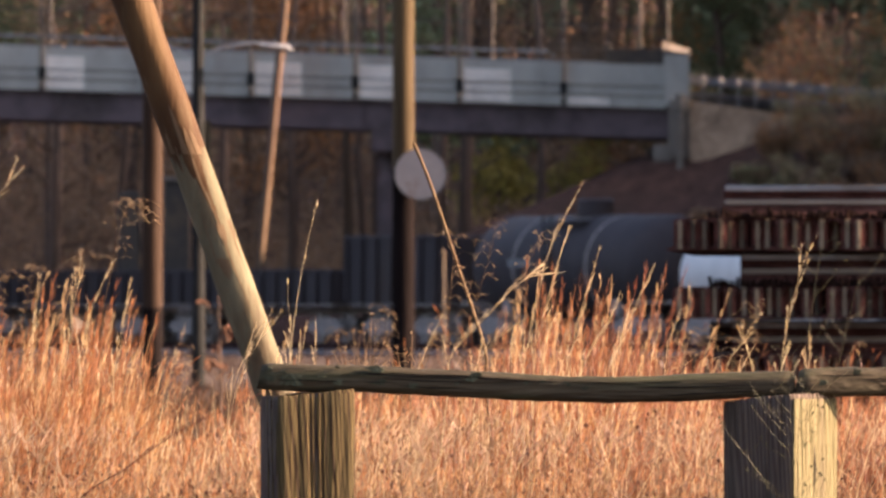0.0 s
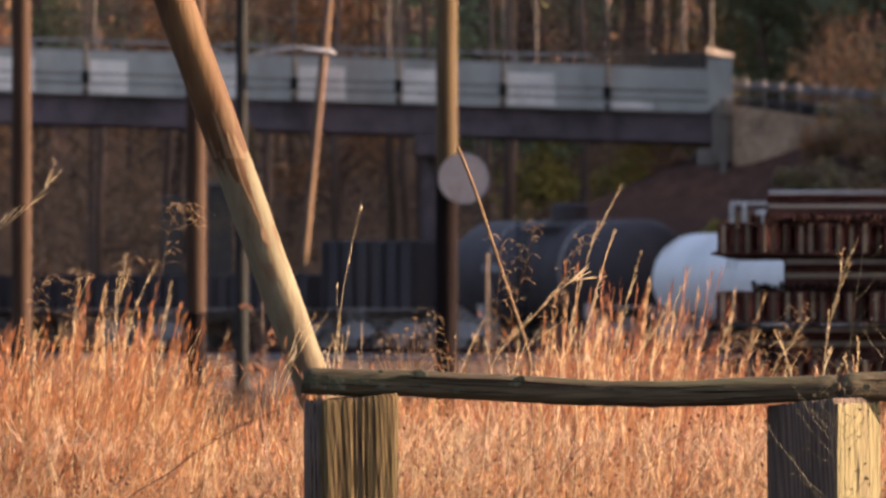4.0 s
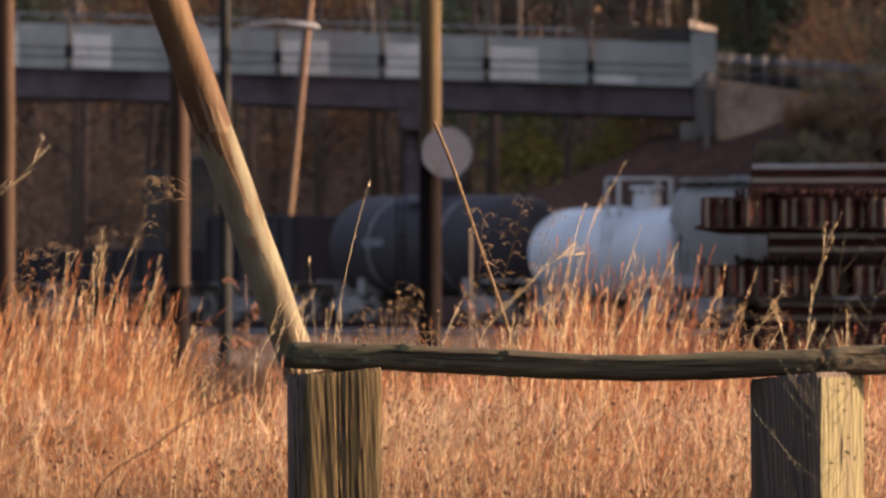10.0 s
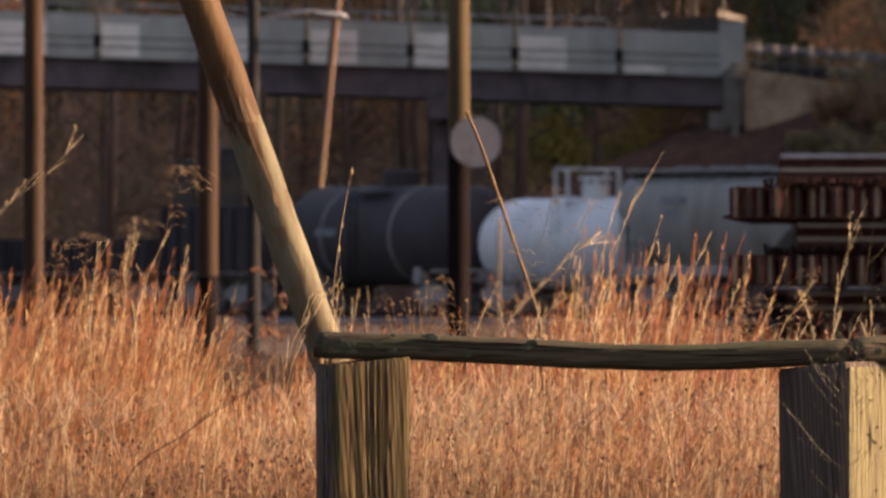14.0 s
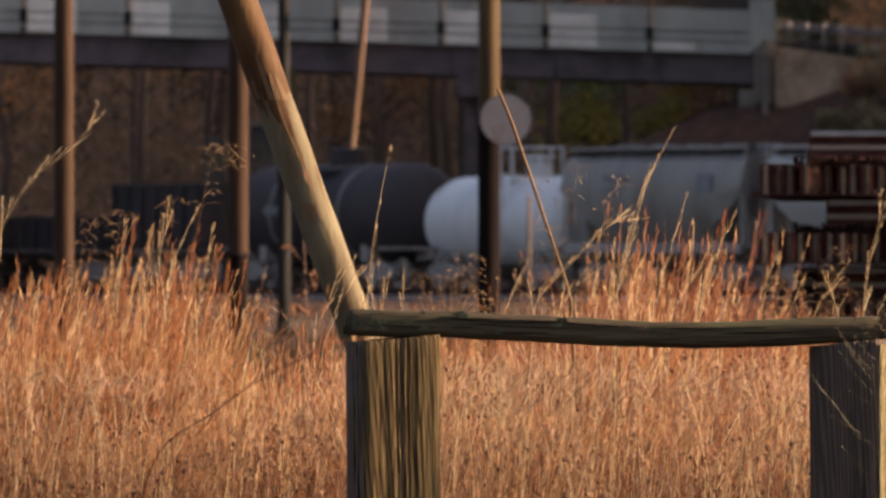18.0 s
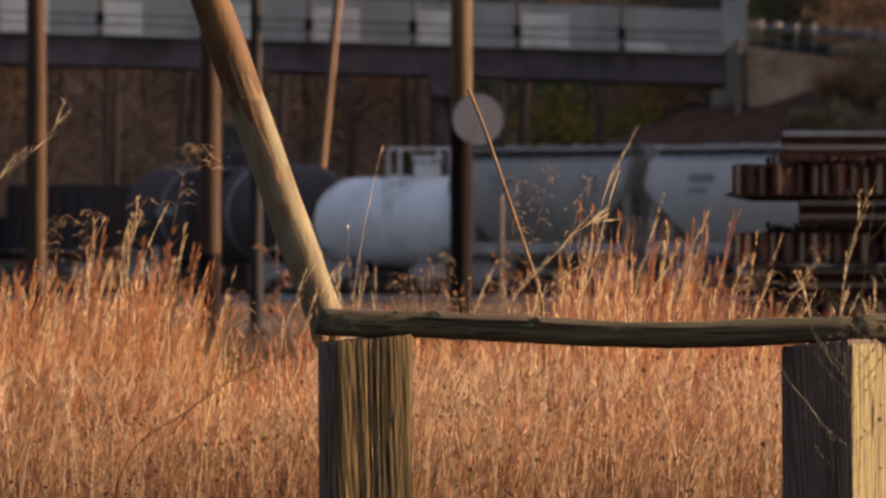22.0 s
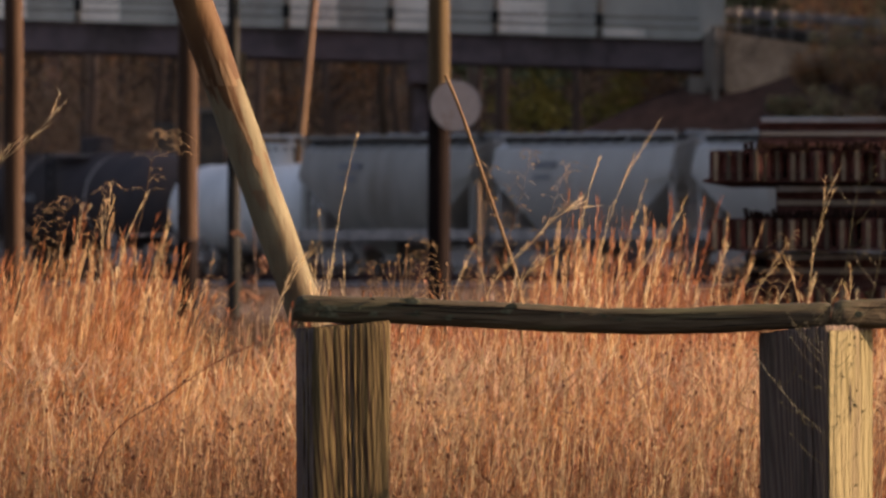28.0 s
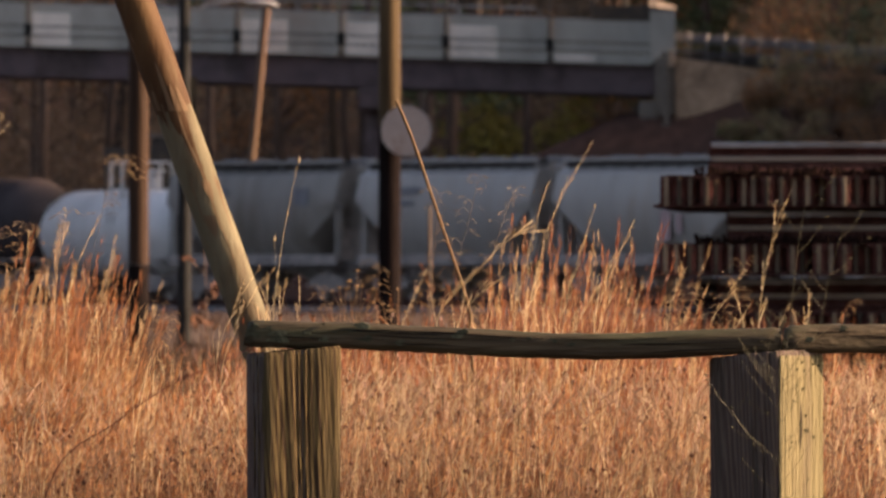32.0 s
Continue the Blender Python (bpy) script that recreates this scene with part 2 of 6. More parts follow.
M_smudge = surface("stained_timber", [(0.06, 0.036, 0.018), (0.085, 0.055, 0.029), (0.11, 0.078, 0.044)], 9, 0.8, bump=0.3, stretch=(1, 1, 0.2), fine=30)
M_sunlitwood = surface("sunlit_post_wood", [(0.08653, 0.07229, 0.0346), (0.1049, 0.09097, 0.04465), (0.1181, 0.1033, 0.05246), (0.1286, 0.1125, 0.05919)], 80, 0.85, bump=1.0, stretch=(1, 1, 0.07), stain=(0.08372, 0.06698, 0.03907), stain_scale=18, stain_at=0.58, fine=80, hard=0.4, warp=15.0, grain=26)
M_railwood = surface("mossy_rail_wood", [(0.01723, 0.01366, 0.009099), (0.03878, 0.03121, 0.0195), (0.06607, 0.05461, 0.03381)], 40, 0.9, bump=0.7, stretch=(0.08, 1, 1), stain=(0.04309, 0.04421, 0.02341), stain_scale=13, stain_at=0.56, fine=90)
M_lichen = surface("grey_green_lichen", [(0.03, 0.033, 0.02), (0.05, 0.054, 0.034)], 90, 0.95, bump=0.6, rand=0.35)
M_nail = surface("rusty_nail", [(0.09, 0.04, 0.02), (0.16, 0.07, 0.03)], 60, 0.6, 0.6)
M_bark = M_bark = surface("brown_bark", [(0.032, 0.0145, 0.0055), (0.054, 0.0285, 0.0105), (0.08, 0.048, 0.019)], 6, 0.75, bump=0.25, stretch=(1, 1, 0.16), fine=30, hard=0.16, stain=(0.085, 0.064, 0.03), stain_scale=7, stain_at=0.64)
M_peeled = M_peeled = surface("peeled_timber", [(0.0625, 0.05551, 0.0318), (0.0875, 0.07625, 0.0444), (0.11, 0.0976, 0.0588)], 9, 0.8, bump=0.3, stretch=(1, 1, 0.2), stain=(0.055, 0.03782, 0.0204), stain_scale=6, stain_at=0.55, fine=30)
M_pole = surface("utility_pole_wood", [(0.026, 0.0175, 0.0085), (0.05, 0.035, 0.017), (0.072, 0.051, 0.026)], 5, 0.9, bump=0.35, stretch=(1, 1, 0.08), stain=(0.036, 0.025, 0.013), stain_scale=1.2, fine=20, rand=0.12)
M_redpole = surface("reddish_pole_wood", [(0.018, 0.0105, 0.006), (0.034, 0.02, 0.0118), (0.05, 0.03, 0.018)], 5, 0.9, bump=0.35, stretch=(1, 1, 0.08), stain=(0.024, 0.014, 0.009), stain_scale=1.2, fine=20, rand=0.12)
M_shadecrack = surface("shade_and_crack_wood", [(0.0049, 0.003575, 0.00325), (0.0077, 0.005525, 0.00507), (0.0112, 0.008125, 0.00715)], 5, 0.95, bump=0.5, stretch=(1, 1, 0.1), fine=20)
M_galv = surface("galvanised_steel", [(0.1265, 0.1262, 0.1257), (0.1976, 0.1951, 0.1923)], 6, 0.5, 0.4, bump=0.15, stain=(0.09486, 0.08418, 0.07395), stain_scale=2)
M_lamp = surface("pale_lamp_housing", [(0.15, 0.15, 0.15), (0.198, 0.195, 0.189)], 6, 0.45, 0.1, bump=0.1)
M_disc = surface("grey_sign_back", [(0.17, 0.145, 0.135), (0.225, 0.2, 0.185)], 4, 0.65, 0.1, bump=0.1, stain=(0.15, 0.11, 0.09), stain_scale=3, stain_at=0.6)
M_darksteel = surface("dark_grey_steel", [(0.0119, 0.01212, 0.01091), (0.02381, 0.02353, 0.02182)], 3, 0.8, 0.0, bump=0.15)
M_cabinet = surface("grey_cabinet", [(0.04, 0.0342, 0.02808), (0.065, 0.054, 0.04446)], 2, 0.7, bump=0.1, stain=(0.1, 0.072, 0.0468))
M_rust = surface("rusted_rail_steel", [(0.0162, 0.00648, 0.006), (0.0405, 0.0162, 0.0132), (0.0648, 0.03024, 0.024)], 14, 0.9, 0.0, bump=0.6, rand=0.3, stain=(0.027, 0.0108, 0.0084), stain_scale=4)
M_gapfill = surface("red_rust_gap_fill", [(0.07, 0.0245, 0.0196), (0.112, 0.042, 0.0315)], 10, 0.9, 0.0, bump=0.5, rand=0.3)
M_railend = surface("cut_rail_end", [(0.0612, 0.04774, 0.03254), (0.1156, 0.0918, 0.06171)], 25, 0.7, 0.0, bump=0.2, rand=0.6)
M_tie = surface("sleeper_timber", [(0.039, 0.026, 0.0195), (0.104, 0.065, 0.0455)], 8, 0.9, bump=0.6, rand=0.2)
M_grit = surface("dark_rust_scale", [(0.004, 0.0024, 0.002), (0.012, 0.006, 0.0044)], 20, 0.95, bump=0.6, island=0.4)
M_concrete = surface("weathered_concrete", [(0.2483, 0.2373, 0.2035), (0.3173, 0.3031, 0.257), (0.3684, 0.3509, 0.2947)], 1.2, 0.9, bump=0.25, stretch=(1, 1, 0.5), stain=(0.2651, 0.2346, 0.197), stain_scale=0.5, stain_at=0.6, fine=12)
M_wing = surface("tan_weathered_concrete", [(0.114, 0.093, 0.072), (0.156, 0.129, 0.102), (0.192, 0.162, 0.129)], 0.8, 0.9, bump=0.3, stain=(0.144, 0.12, 0.09), stain_scale=0.5, stain_at=0.6, fine=12)
M_bankwall = surface("stained_wing_wall", [(0.264, 0.174, 0.1064), (0.3696, 0.2494, 0.1568), (0.4752, 0.3248, 0.2072)], 2.2, 0.95, bump=0.6, stain=(0.198, 0.1334, 0.084), stain_scale=1.2, stain_at=0.56, fine=9)
M_sunpatch = surface("sunlit_patch_concrete", [(0.5912, 0.5277, 0.4363), (0.7038, 0.6334, 0.5349)], 2, 0.9, bump=0.2, stain=(0.5067, 0.4505, 0.3801), stain_scale=1.2, fine=14)
M_girder = surface("brown_girder_paint", [(0.06072, 0.04245, 0.0442), (0.09866, 0.06907, 0.06805), (0.1214, 0.0879, 0.08506)], 1.5, 0.7, 0.1, bump=0.15, stain=(0.04313, 0.0299, 0.02509), stain_scale=0.4)
M_asphalt = surface("asphalt", [(0.04, 0.04, 0.04), (0.065, 0.063, 0.06)], 4, 0.9, bump=0.4)
M_fencepost = surface("brown_fence_post", [(0.05, 0.042, 0.034), (0.085, 0.068, 0.052)], 3, 0.7, 0.2, bump=0.1, rand=0.2)
M_ballast = surface("ballast_stone", [(0.12, 0.11, 0.10), (0.24, 0.22, 0.2)], 9, 0.95, bump=1.0, fine=14)
M_leafbrown = surface("autumn_leaves", [(0.1658, 0.1053, 0.06494), (0.2301, 0.1459, 0.08298), (0.3037, 0.1782, 0.09374)], 0.5, 0.8, bump=0, glow=0.2, island=0.15, stain=(0.3913, 0.1823, 0.07938), stain_scale=1.3, stain_at=0.64)
M_leaforange = surface("orange_leaves", [(0.2208, 0.1028, 0.04093), (0.4122, 0.1842, 0.06263)], 0.7, 0.7, bump=0, glow=0.3, island=0.5)
M_leafgreen = surface("yellow_green_leaves", [(0.175, 0.1519, 0.03438), (0.42, 0.3206, 0.07563)], 0.7, 0.75, bump=0, glow=0.3, island=0.5)
M_leafdark = surface("dark_evergreen_leaves", [(0.11, 0.1247, 0.06232), (0.22, 0.2272, 0.11)], 0.7, 0.7, bump=0, glow=0.2, island=0.4)
M_trunk = surface("tree_bark", [(0.07348, 0.05116, 0.0372), (0.1029, 0.07035, 0.05022), (0.1347, 0.08954, 0.06323)], 4, 0.95, bump=0.7, stretch=(1, 1, 0.25), rand=0.3)
M_whitecar = surface("weathered_white_paint", [(0.4123, 0.3934, 0.3672), (0.508, 0.4836, 0.4504), (0.5521, 0.5305, 0.4954)], 0.7, 0.5, bump=0.06, stretch=(1, 1, 0.5), stain=(0.3093, 0.2671, 0.2217), stain_scale=0.45, stain_at=0.63)
M_greycar = surface("weathered_grey_paint", [(0.1407, 0.1237, 0.1036), (0.1907, 0.1686, 0.1417), (0.227, 0.2015, 0.1713)], 0.7, 0.6, bump=0.08, stretch=(1, 1, 0.4), stain=(0.1362, 0.1124, 0.08562), stain_scale=0.5, stain_at=0.58)
M_palecar = surface("weathered_pale_blue_grey_paint", [(0.2279, 0.206, 0.1829), (0.2736, 0.2481, 0.2215), (0.3116, 0.2834, 0.2528)], 0.7, 0.55, bump=0.08, stretch=(1, 1, 0.4), stain=(0.2508, 0.2096, 0.173), stain_scale=0.5, stain_at=0.62)
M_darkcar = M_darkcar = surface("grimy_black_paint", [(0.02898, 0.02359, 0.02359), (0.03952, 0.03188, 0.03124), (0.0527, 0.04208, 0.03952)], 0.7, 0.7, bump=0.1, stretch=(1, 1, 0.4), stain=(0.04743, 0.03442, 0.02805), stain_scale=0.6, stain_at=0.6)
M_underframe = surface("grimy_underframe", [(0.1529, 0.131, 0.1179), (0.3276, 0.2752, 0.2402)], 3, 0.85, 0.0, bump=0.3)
M_roof = surface("dusty_roof_grating", [(0.10, 0.10, 0.10), (0.2, 0.195, 0.19)], 4, 0.8, 0.2, bump=0.3)
M_mark = surface("faded_dark_lettering", [(0.10, 0.10, 0.11), (0.17, 0.165, 0.17)], 3, 0.6, bump=0)
M_redmark = surface("faded_red_lettering", [(0.27, 0.17, 0.165), (0.31, 0.21, 0.2)], 3, 0.6, bump=0)
M_redcar = surface("red_car_paint", [(0.065, 0.005, 0.009), (0.08, 0.0065, 0.011)], 2, 0.25, 0.1, bump=0)
M_blackcar = surface("dark_grey_car_paint", [(0.03, 0.032, 0.036), (0.045, 0.047, 0.05)], 2, 0.25, 0.2, bump=0)
M_glass = surface("tinted_window_glass", [(0.01, 0.012, 0.015), (0.016, 0.018, 0.022)], 2, 0.06, 0, bump=0)
M_tyre = surface("tyre_rubber", [(0.015, 0.015, 0.015), (0.03, 0.03, 0.03)], 10, 0.9, bump=0.2)
M_taillight = surface("red_tail_light", [(0.25, 0.01, 0.0075), (0.3, 0.02, 0.01)], 5, 0.2, bump=0)
_bs = M_taillight.node_tree.nodes["Principled BSDF"]
_bs.inputs["Emission Color"].default_value = (1.0, 0.12, 0.05, 1)
_bs.inputs["Emission Strength"].default_value = 1.5

# ---- the ground, with the road's embankments ----
def grade(x):
    """The road's height along the bridge and its approaches."""
    return 7.45 - 0.0296 * (x - 8) if x < 8.5 else 7.435 - 0.075 * (x - 8.5) if x < 60 else 3.57


def land(x, y):
    r = grade(x) - 0.12
    h = min(r, 5.3 + 1.0 * min(1, max(0, (x - 8.6) / 2.8)) - (593.6 - y) / 1.7, r - (y - 607) / 1.6) if y < 595 else min(r, r - (y - 607) / 1.6)
    if x < 8.6:
        h = min(h, max(5.75 - (7.0 - x) * 0.46, 5.75 - (x + 29.0) * 0.46) if -29 < x else r)
        if 6.4 < x < 8.6:
            h = min(h, 5.75)
    h = max(h, 0.0)
    if y > 616:
        h = max(h, min(16.0, (y - 616) * 0.13))
    return h + (0.12 * noise.noise(Vector((x * 0.25, y * 0.25, 0))) if y > 575 and h > 0.3 else 0.0)


def ground():
    xs = [-3000, -900, -300, -120, -60, -45] + [-36 + 1.0 * i for i in range(73)] + [45, 60, 120, 300, 900, 3000]
    ys = [-300, -60, 0, 30, 48, 52, 56, 60, 70, 90, 120, 180, 250, 340, 440, 520, 555, 570] + [576 + 1.2 * i for i in range(40)] + [630, 650, 680, 720, 800, 1000, 1600, 4500]
    b = Build()
    b.v = [(x, y, land(x, y)) for y in ys for x in xs]
    n = len(xs)
    b.f = [(j * n + i, j * n + i + 1, (j + 1) * n + i + 1, (j + 1) * n + i) for j in range(len(ys) - 1) for i in range(n - 1)]
    ob = solo("ground", b, M_ground, "dry brown ground with bare earth, grass and leaf litter", "ground", kind="structure", smooth=60, fix=False)
    ob.data.materials.append(M_litter)
    for p in ob.data.polygons:
        if p.center.y > 574 and (p.center.z > 0.15 or p.center.y > 612):
            p.material_index = 1


ground()


# ---- the road bridge ----
BY = 594.4          # near face of the bridge


def road():
    b = Build()
    xs = [-120, -60, -36] + [-30 + 3 * i for i in range(14)] + [12, 16, 24, 36, 60, 120]
    rings = []
    for x in xs:
        z = grade(x)
        rings.append([(x, BY + 0.5, z - 0.1), (x, BY + 11.5, z - 0.1), (x, BY + 11.5, z + 0.12), (x, BY + 6, z + 0.2), (x, BY + 0.5, z + 0.12)])
    b.loft(rings)
    solo("road", b, M_asphalt, "grey asphalt road across the bridge", "road", kind="structure", smooth=30)


def bridge():
    t = thing("road_bridge", (0, 0, 0), "road bridge of brown steel girders with a concrete parapet", "bridge")
    x0, x1 = -30.0, 7.95

    def bar(name, y, dy, low, high, mat, label="", xa=x0, xb=x1):
        b = Build()
        b.loft([[(x, y, grade(x) + low), (x, y + dy, grade(x) + low), (x, y + dy, grade(x) + high), (x, y, grade(x) + high)] for x in (xa, xb)])
        return part(name, b, mat, t, label, smooth=0)
    # girders: web and flanges
    for y in (BY + 0.25, BY + 3.6, BY + 7.0, BY + 10.6):
        bar("girder", y, 0.06, -1.12, -0.26, M_girder, "dark brown steel girder")
        bar("flange", y - 0.17, 0.4, -1.17, -1.12, M_girder)
    for k in range(13):
        x = x0 + 1.5 + 3.05 * k
        b = Build().box((x, BY + 0.19, grade(x) - 0.69), (0.03, 0.12, 0.84))
        part("stiffener", b, M_girder, t, smooth=0)
    bar("deck", BY + 0.16, 11.6, -0.26, -0.1, M_concrete, "grey concrete deck slab")
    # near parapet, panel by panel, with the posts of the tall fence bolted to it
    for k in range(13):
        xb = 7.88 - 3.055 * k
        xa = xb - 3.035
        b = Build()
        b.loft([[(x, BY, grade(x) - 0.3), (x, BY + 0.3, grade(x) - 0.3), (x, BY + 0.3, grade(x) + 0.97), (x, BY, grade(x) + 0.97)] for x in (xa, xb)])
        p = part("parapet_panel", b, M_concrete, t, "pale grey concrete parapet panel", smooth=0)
        for zz in (0.02, 0.3):
            b = Build()
            b.loft([[(x, BY - 0.02, grade(x) + zz), (x, BY + 0.01, grade(x) + zz), (x, BY + 0.01, grade(x) + zz + 0.035), (x, BY - 0.02, grade(x) + zz + 0.035)] for x in (xa + 0.02, xb - 0.02)])
            part("groove_strip", b, M_cabinet, p, smooth=0)
        # pale rectangle that paints the sunlight lying on each panel
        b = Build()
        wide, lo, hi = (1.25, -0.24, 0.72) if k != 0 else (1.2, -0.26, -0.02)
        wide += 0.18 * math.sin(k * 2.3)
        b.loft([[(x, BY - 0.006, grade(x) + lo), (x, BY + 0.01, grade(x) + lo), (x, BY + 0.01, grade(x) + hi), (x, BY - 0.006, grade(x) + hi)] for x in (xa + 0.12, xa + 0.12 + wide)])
        part("repair_patch", b, M_sunpatch, p, "warm pale patch painted as sunlight on the concrete", smooth=0)
    for k in range(13):
        x = 7.88 - 3.055 * k
        b = Build().tube([(x, BY - 0.09, grade(x) - 0.35), (x, BY - 0.09, grade(x) + 3.9)], 0.042, 8)
        post = part("fence_post", b, M_fencepost, t, "thin brown steel fence post")
        b = Build().box((x, BY - 0.07, grade(x) + 0.22), (0.2, 0.14, 0.34), 0.02)
        part("bracket", b, M_darksteel, post)
        b = Build().box((x, BY - 0.05, grade(x) - 0.22), (0.14, 0.1, 0.2), 0.02)
        part("bracket", b, M_darksteel, post)
    for zz in (3.85, 2.05):
        bar("fence_rail", BY - 0.11, 0.04, zz, zz + 0.04, M_fencepost)
    # far parapet and its metal rail
    bar("far_parapet", BY + 11.5, 0.3, -0.3, 0.85, M_concrete, "concrete parapet on the far side")
    for zz in (1.08, 1.38):
        bar("handrail", BY + 11.5, 0.1, zz, zz + 0.1, M_galv, "grey metal handrail")
    for k in range(16):
        x = x0 + 1 + 2.4 * k
        part("rail_post", Build().box((x, BY + 11.58, grade(x) + 1.15), (0.1, 0.1, 0.62)), M_galv, t)
    for k in range(9):
        x = x0 + 2 + 4.4 * k
        part("far_fence_post", Build().tube([(x, BY + 11.8, grade(x) + 0.3), (x, BY + 11.8, grade(x) + 3.7)], 0.045, 6), M_fencepost, t)
    for zz in (1.02, 1.22, 1.42):
        bar("end_rail", BY + 0.1, 0.06, zz, zz + 0.1, M_palepole, "tan timber rail", 4.4, 6.15)
    part("end_post", Build().box((6.1, BY + 0.2, grade(6) + 1.25), (0.14, 0.14, 0.6), 0.01), M_galv, t)
    # end block and pilaster
    b = Build()
    b.prism([(BY + 0.02, 0.97), (BY + 0.55, 0.97), (BY + 0.55, 1.42), (BY + 0.02, 1.42)], "x", 6.05, 7.75)
    part("end_block", b, M_cabinet, t, "dark weathered concrete end block").location = (0, 0, grade(7) + 0.01)
    b = Build()
    b.prism([(7.76, -0.2), (8.5, -0.2), (8.5, 1.3), (7.76, 1.3)], "y", BY - 0.16, BY + 0.5)
    part("pilaster", b, M_concrete, t, "pale concrete end pilaster", smooth=0).location = (0, 0, grade(8))
    b = Build()
    ya, yb = BY - 0.18, BY + 0.52
    b.loft([[(7.74, ya, 1.303), (8.52, ya, 1.303), (8.52, yb, 1.303), (7.74, yb, 1.303)], [(7.74, ya, 1.42), (8.52, ya, 1.33), (8.52, yb, 1.44), (7.74, yb, 1.68)]])
    part("pilaster_cap", b, M_wing, t, "sloping concrete cap", smooth=0).location = (0, 0, grade(8))
    b = Build().box((8.2, BY + 0.25, grade(8) - 0.9), (0.6, 1.5, 1.7), 0.03)
    part("bearing_block", b, M_wing, t, "concrete bearing block")
    b = Build().box((0, 0, 0), (0.3, 0.3, 0.5), 0.02)
    part("corner_block", b, M_wing, t, "tan concrete corner block").matrix_basis = pose(8.27, BY - 0.72, 7.32, 0, 0, 30)
    b = Build().box((0, 0, 0), (0.2, 0.2, 2.4), 0.02)
    part("corner_pier", b, M_wing, t, "tan concrete corner pier").matrix_basis = pose(8.22, BY - 0.68, 5.86, 0, 0, 6)
    b = Build().box((8.05, BY + 6, 3.9), (1.2, 12.4, 4.4), 0.04)
    part("abutment", b, M_wing, t, "concrete abutment wall")
    b = Build()
    b.prism([(8.5, 4.9), (11.6, 5.9), (11.6, 6.95), (8.5, 7.38)], "y", BY - 0.5, BY - 0.1)
    part("wing_wall", b, M_bankwall, t, "tan stained wing wall", smooth=0)
    b = Build().box((-30.6, BY + 6, 4.6), (1.2, 12.4, 5.6), 0.04)
    part("abutment", b, M_concrete, t, "concrete abutment wall")
    # piers: three columns under a cap
    for x in (-0.35, -22.0):
        cap = part("pier_cap", Build().box((x, BY + 6, grade(x) - 1.5), (0.9, 12, 0.62), 0.04), M_girder, t, "dark pier cap")
        for y in (BY + 0.9, BY + 5.8, BY + 10.8):
            part("column", Build().tube([(x, y, -0.3), (x, y, grade(x) - 1.7)], 0.3, 14), M_girder, cap, "dark bridge column")


def guard_rail():
    t = thing("guard_rail", (0, 0, 0), "galvanised roadside guard rail on grey posts", "guard rail")
    xs = [8.92 + 0.51 * i for i in range(21)]
    b = Build()
    prof = [(-0.02, 0.02), (0.03, 0.06), (-0.02, 0.13), (0.03, 0.2), (-0.02, 0.26), (0.0, 0.27), (0.05, 0.2), (0.0, 0.13), (0.05, 0.06), (0.0, 0.01)]
    b.loft([[(x, BY + 0.2 + p[0], grade(x) + 0.42 + p[1]) for p in prof] for x in (8.5, 14, 20)])
    part("rail", b, M_galv, t, "galvanised steel rail")
    b = Build()
    b.loft([[(x, BY + 0.25 + p[0], grade(x) + 0.1 + p[1] * 0.4) for p in prof] for x in (8.5, 14, 20)])
    part("lower_rail", b, M_galv, t)
    for i, x in enumerate(xs):
        part("post", Build().box((x, BY + 0.1, grade(x) + 0.3), (0.055, 0.08, 0.9), 0.01), M_galv, t)


road()
bridge()
guard_rail()

# ---- railway track and the train ----
TH = radians(24.5)
U = Vector((-math.sin(TH), math.cos(TH), 0))
ORIGIN = Vector((4.6, 560, 0))
RAILTOP = 0.32


def on_track(s, z=RAILTOP):
    p = ORIGIN + U * s
    return pose(p.x, p.y, z, 0, 0, 90 + 24.5)


def rail_profile(s=1.0):
    h = [(-0.075, 0), (0.075, 0), (0.075, 0.012), (0.018, 0.032), (0.010, 0.05), (0.010, 0.125), (0.035, 0.142), (0.036, 0.176), (0.028, 0.186)]
    full = h[1:] + [(-x, z) for x, z in h[:1:-1]] + [h[0]]
    return [(x * s, z * s) for x, z in full]


def track():
    t = thing("railway_track", on_track(0, 0), "railway track on pale stone ballast", "railway track")
    b = Build().prism([(-2.6, -0.02), (2.6, -0.02), (1.6, 0.13), (-1.6, 0.13)], "x", -150, 240)
    part("ballast", b, M_ballast, t, "grey stone ballast")["kind"] = "stuff"
    for y in (-0.755, 0.755):
        b = Build().prism([(y + p[0], p[1] + 0.135) for p in rail_profile()], "x", -150, 240)
        part("rail", b, M_rust, t, "rusty steel rail")
    b = Build()
    first = None
    for i in range(560):
        x = -150 + i * 0.69
        if -60 < x < 140:
            if first is None:
                first = part("sleeper", Build().box((0, 0, 0), (0.22, 2.6, 0.1), 0.01), M_tie, t)
                first.location = (x, 0, 0.09)
            else:
                same("sleeper", first, t, Matrix.Translation((x, 0, 0.09)))
        else:
            b.box((x, 0, 0.09), (0.22, 2.6, 0.1))
    part("sleeper_rest", b, M_tie, t, "dark timber sleepers farther along")["kind"] = "stuff"


track()
_bogie_cache = {}


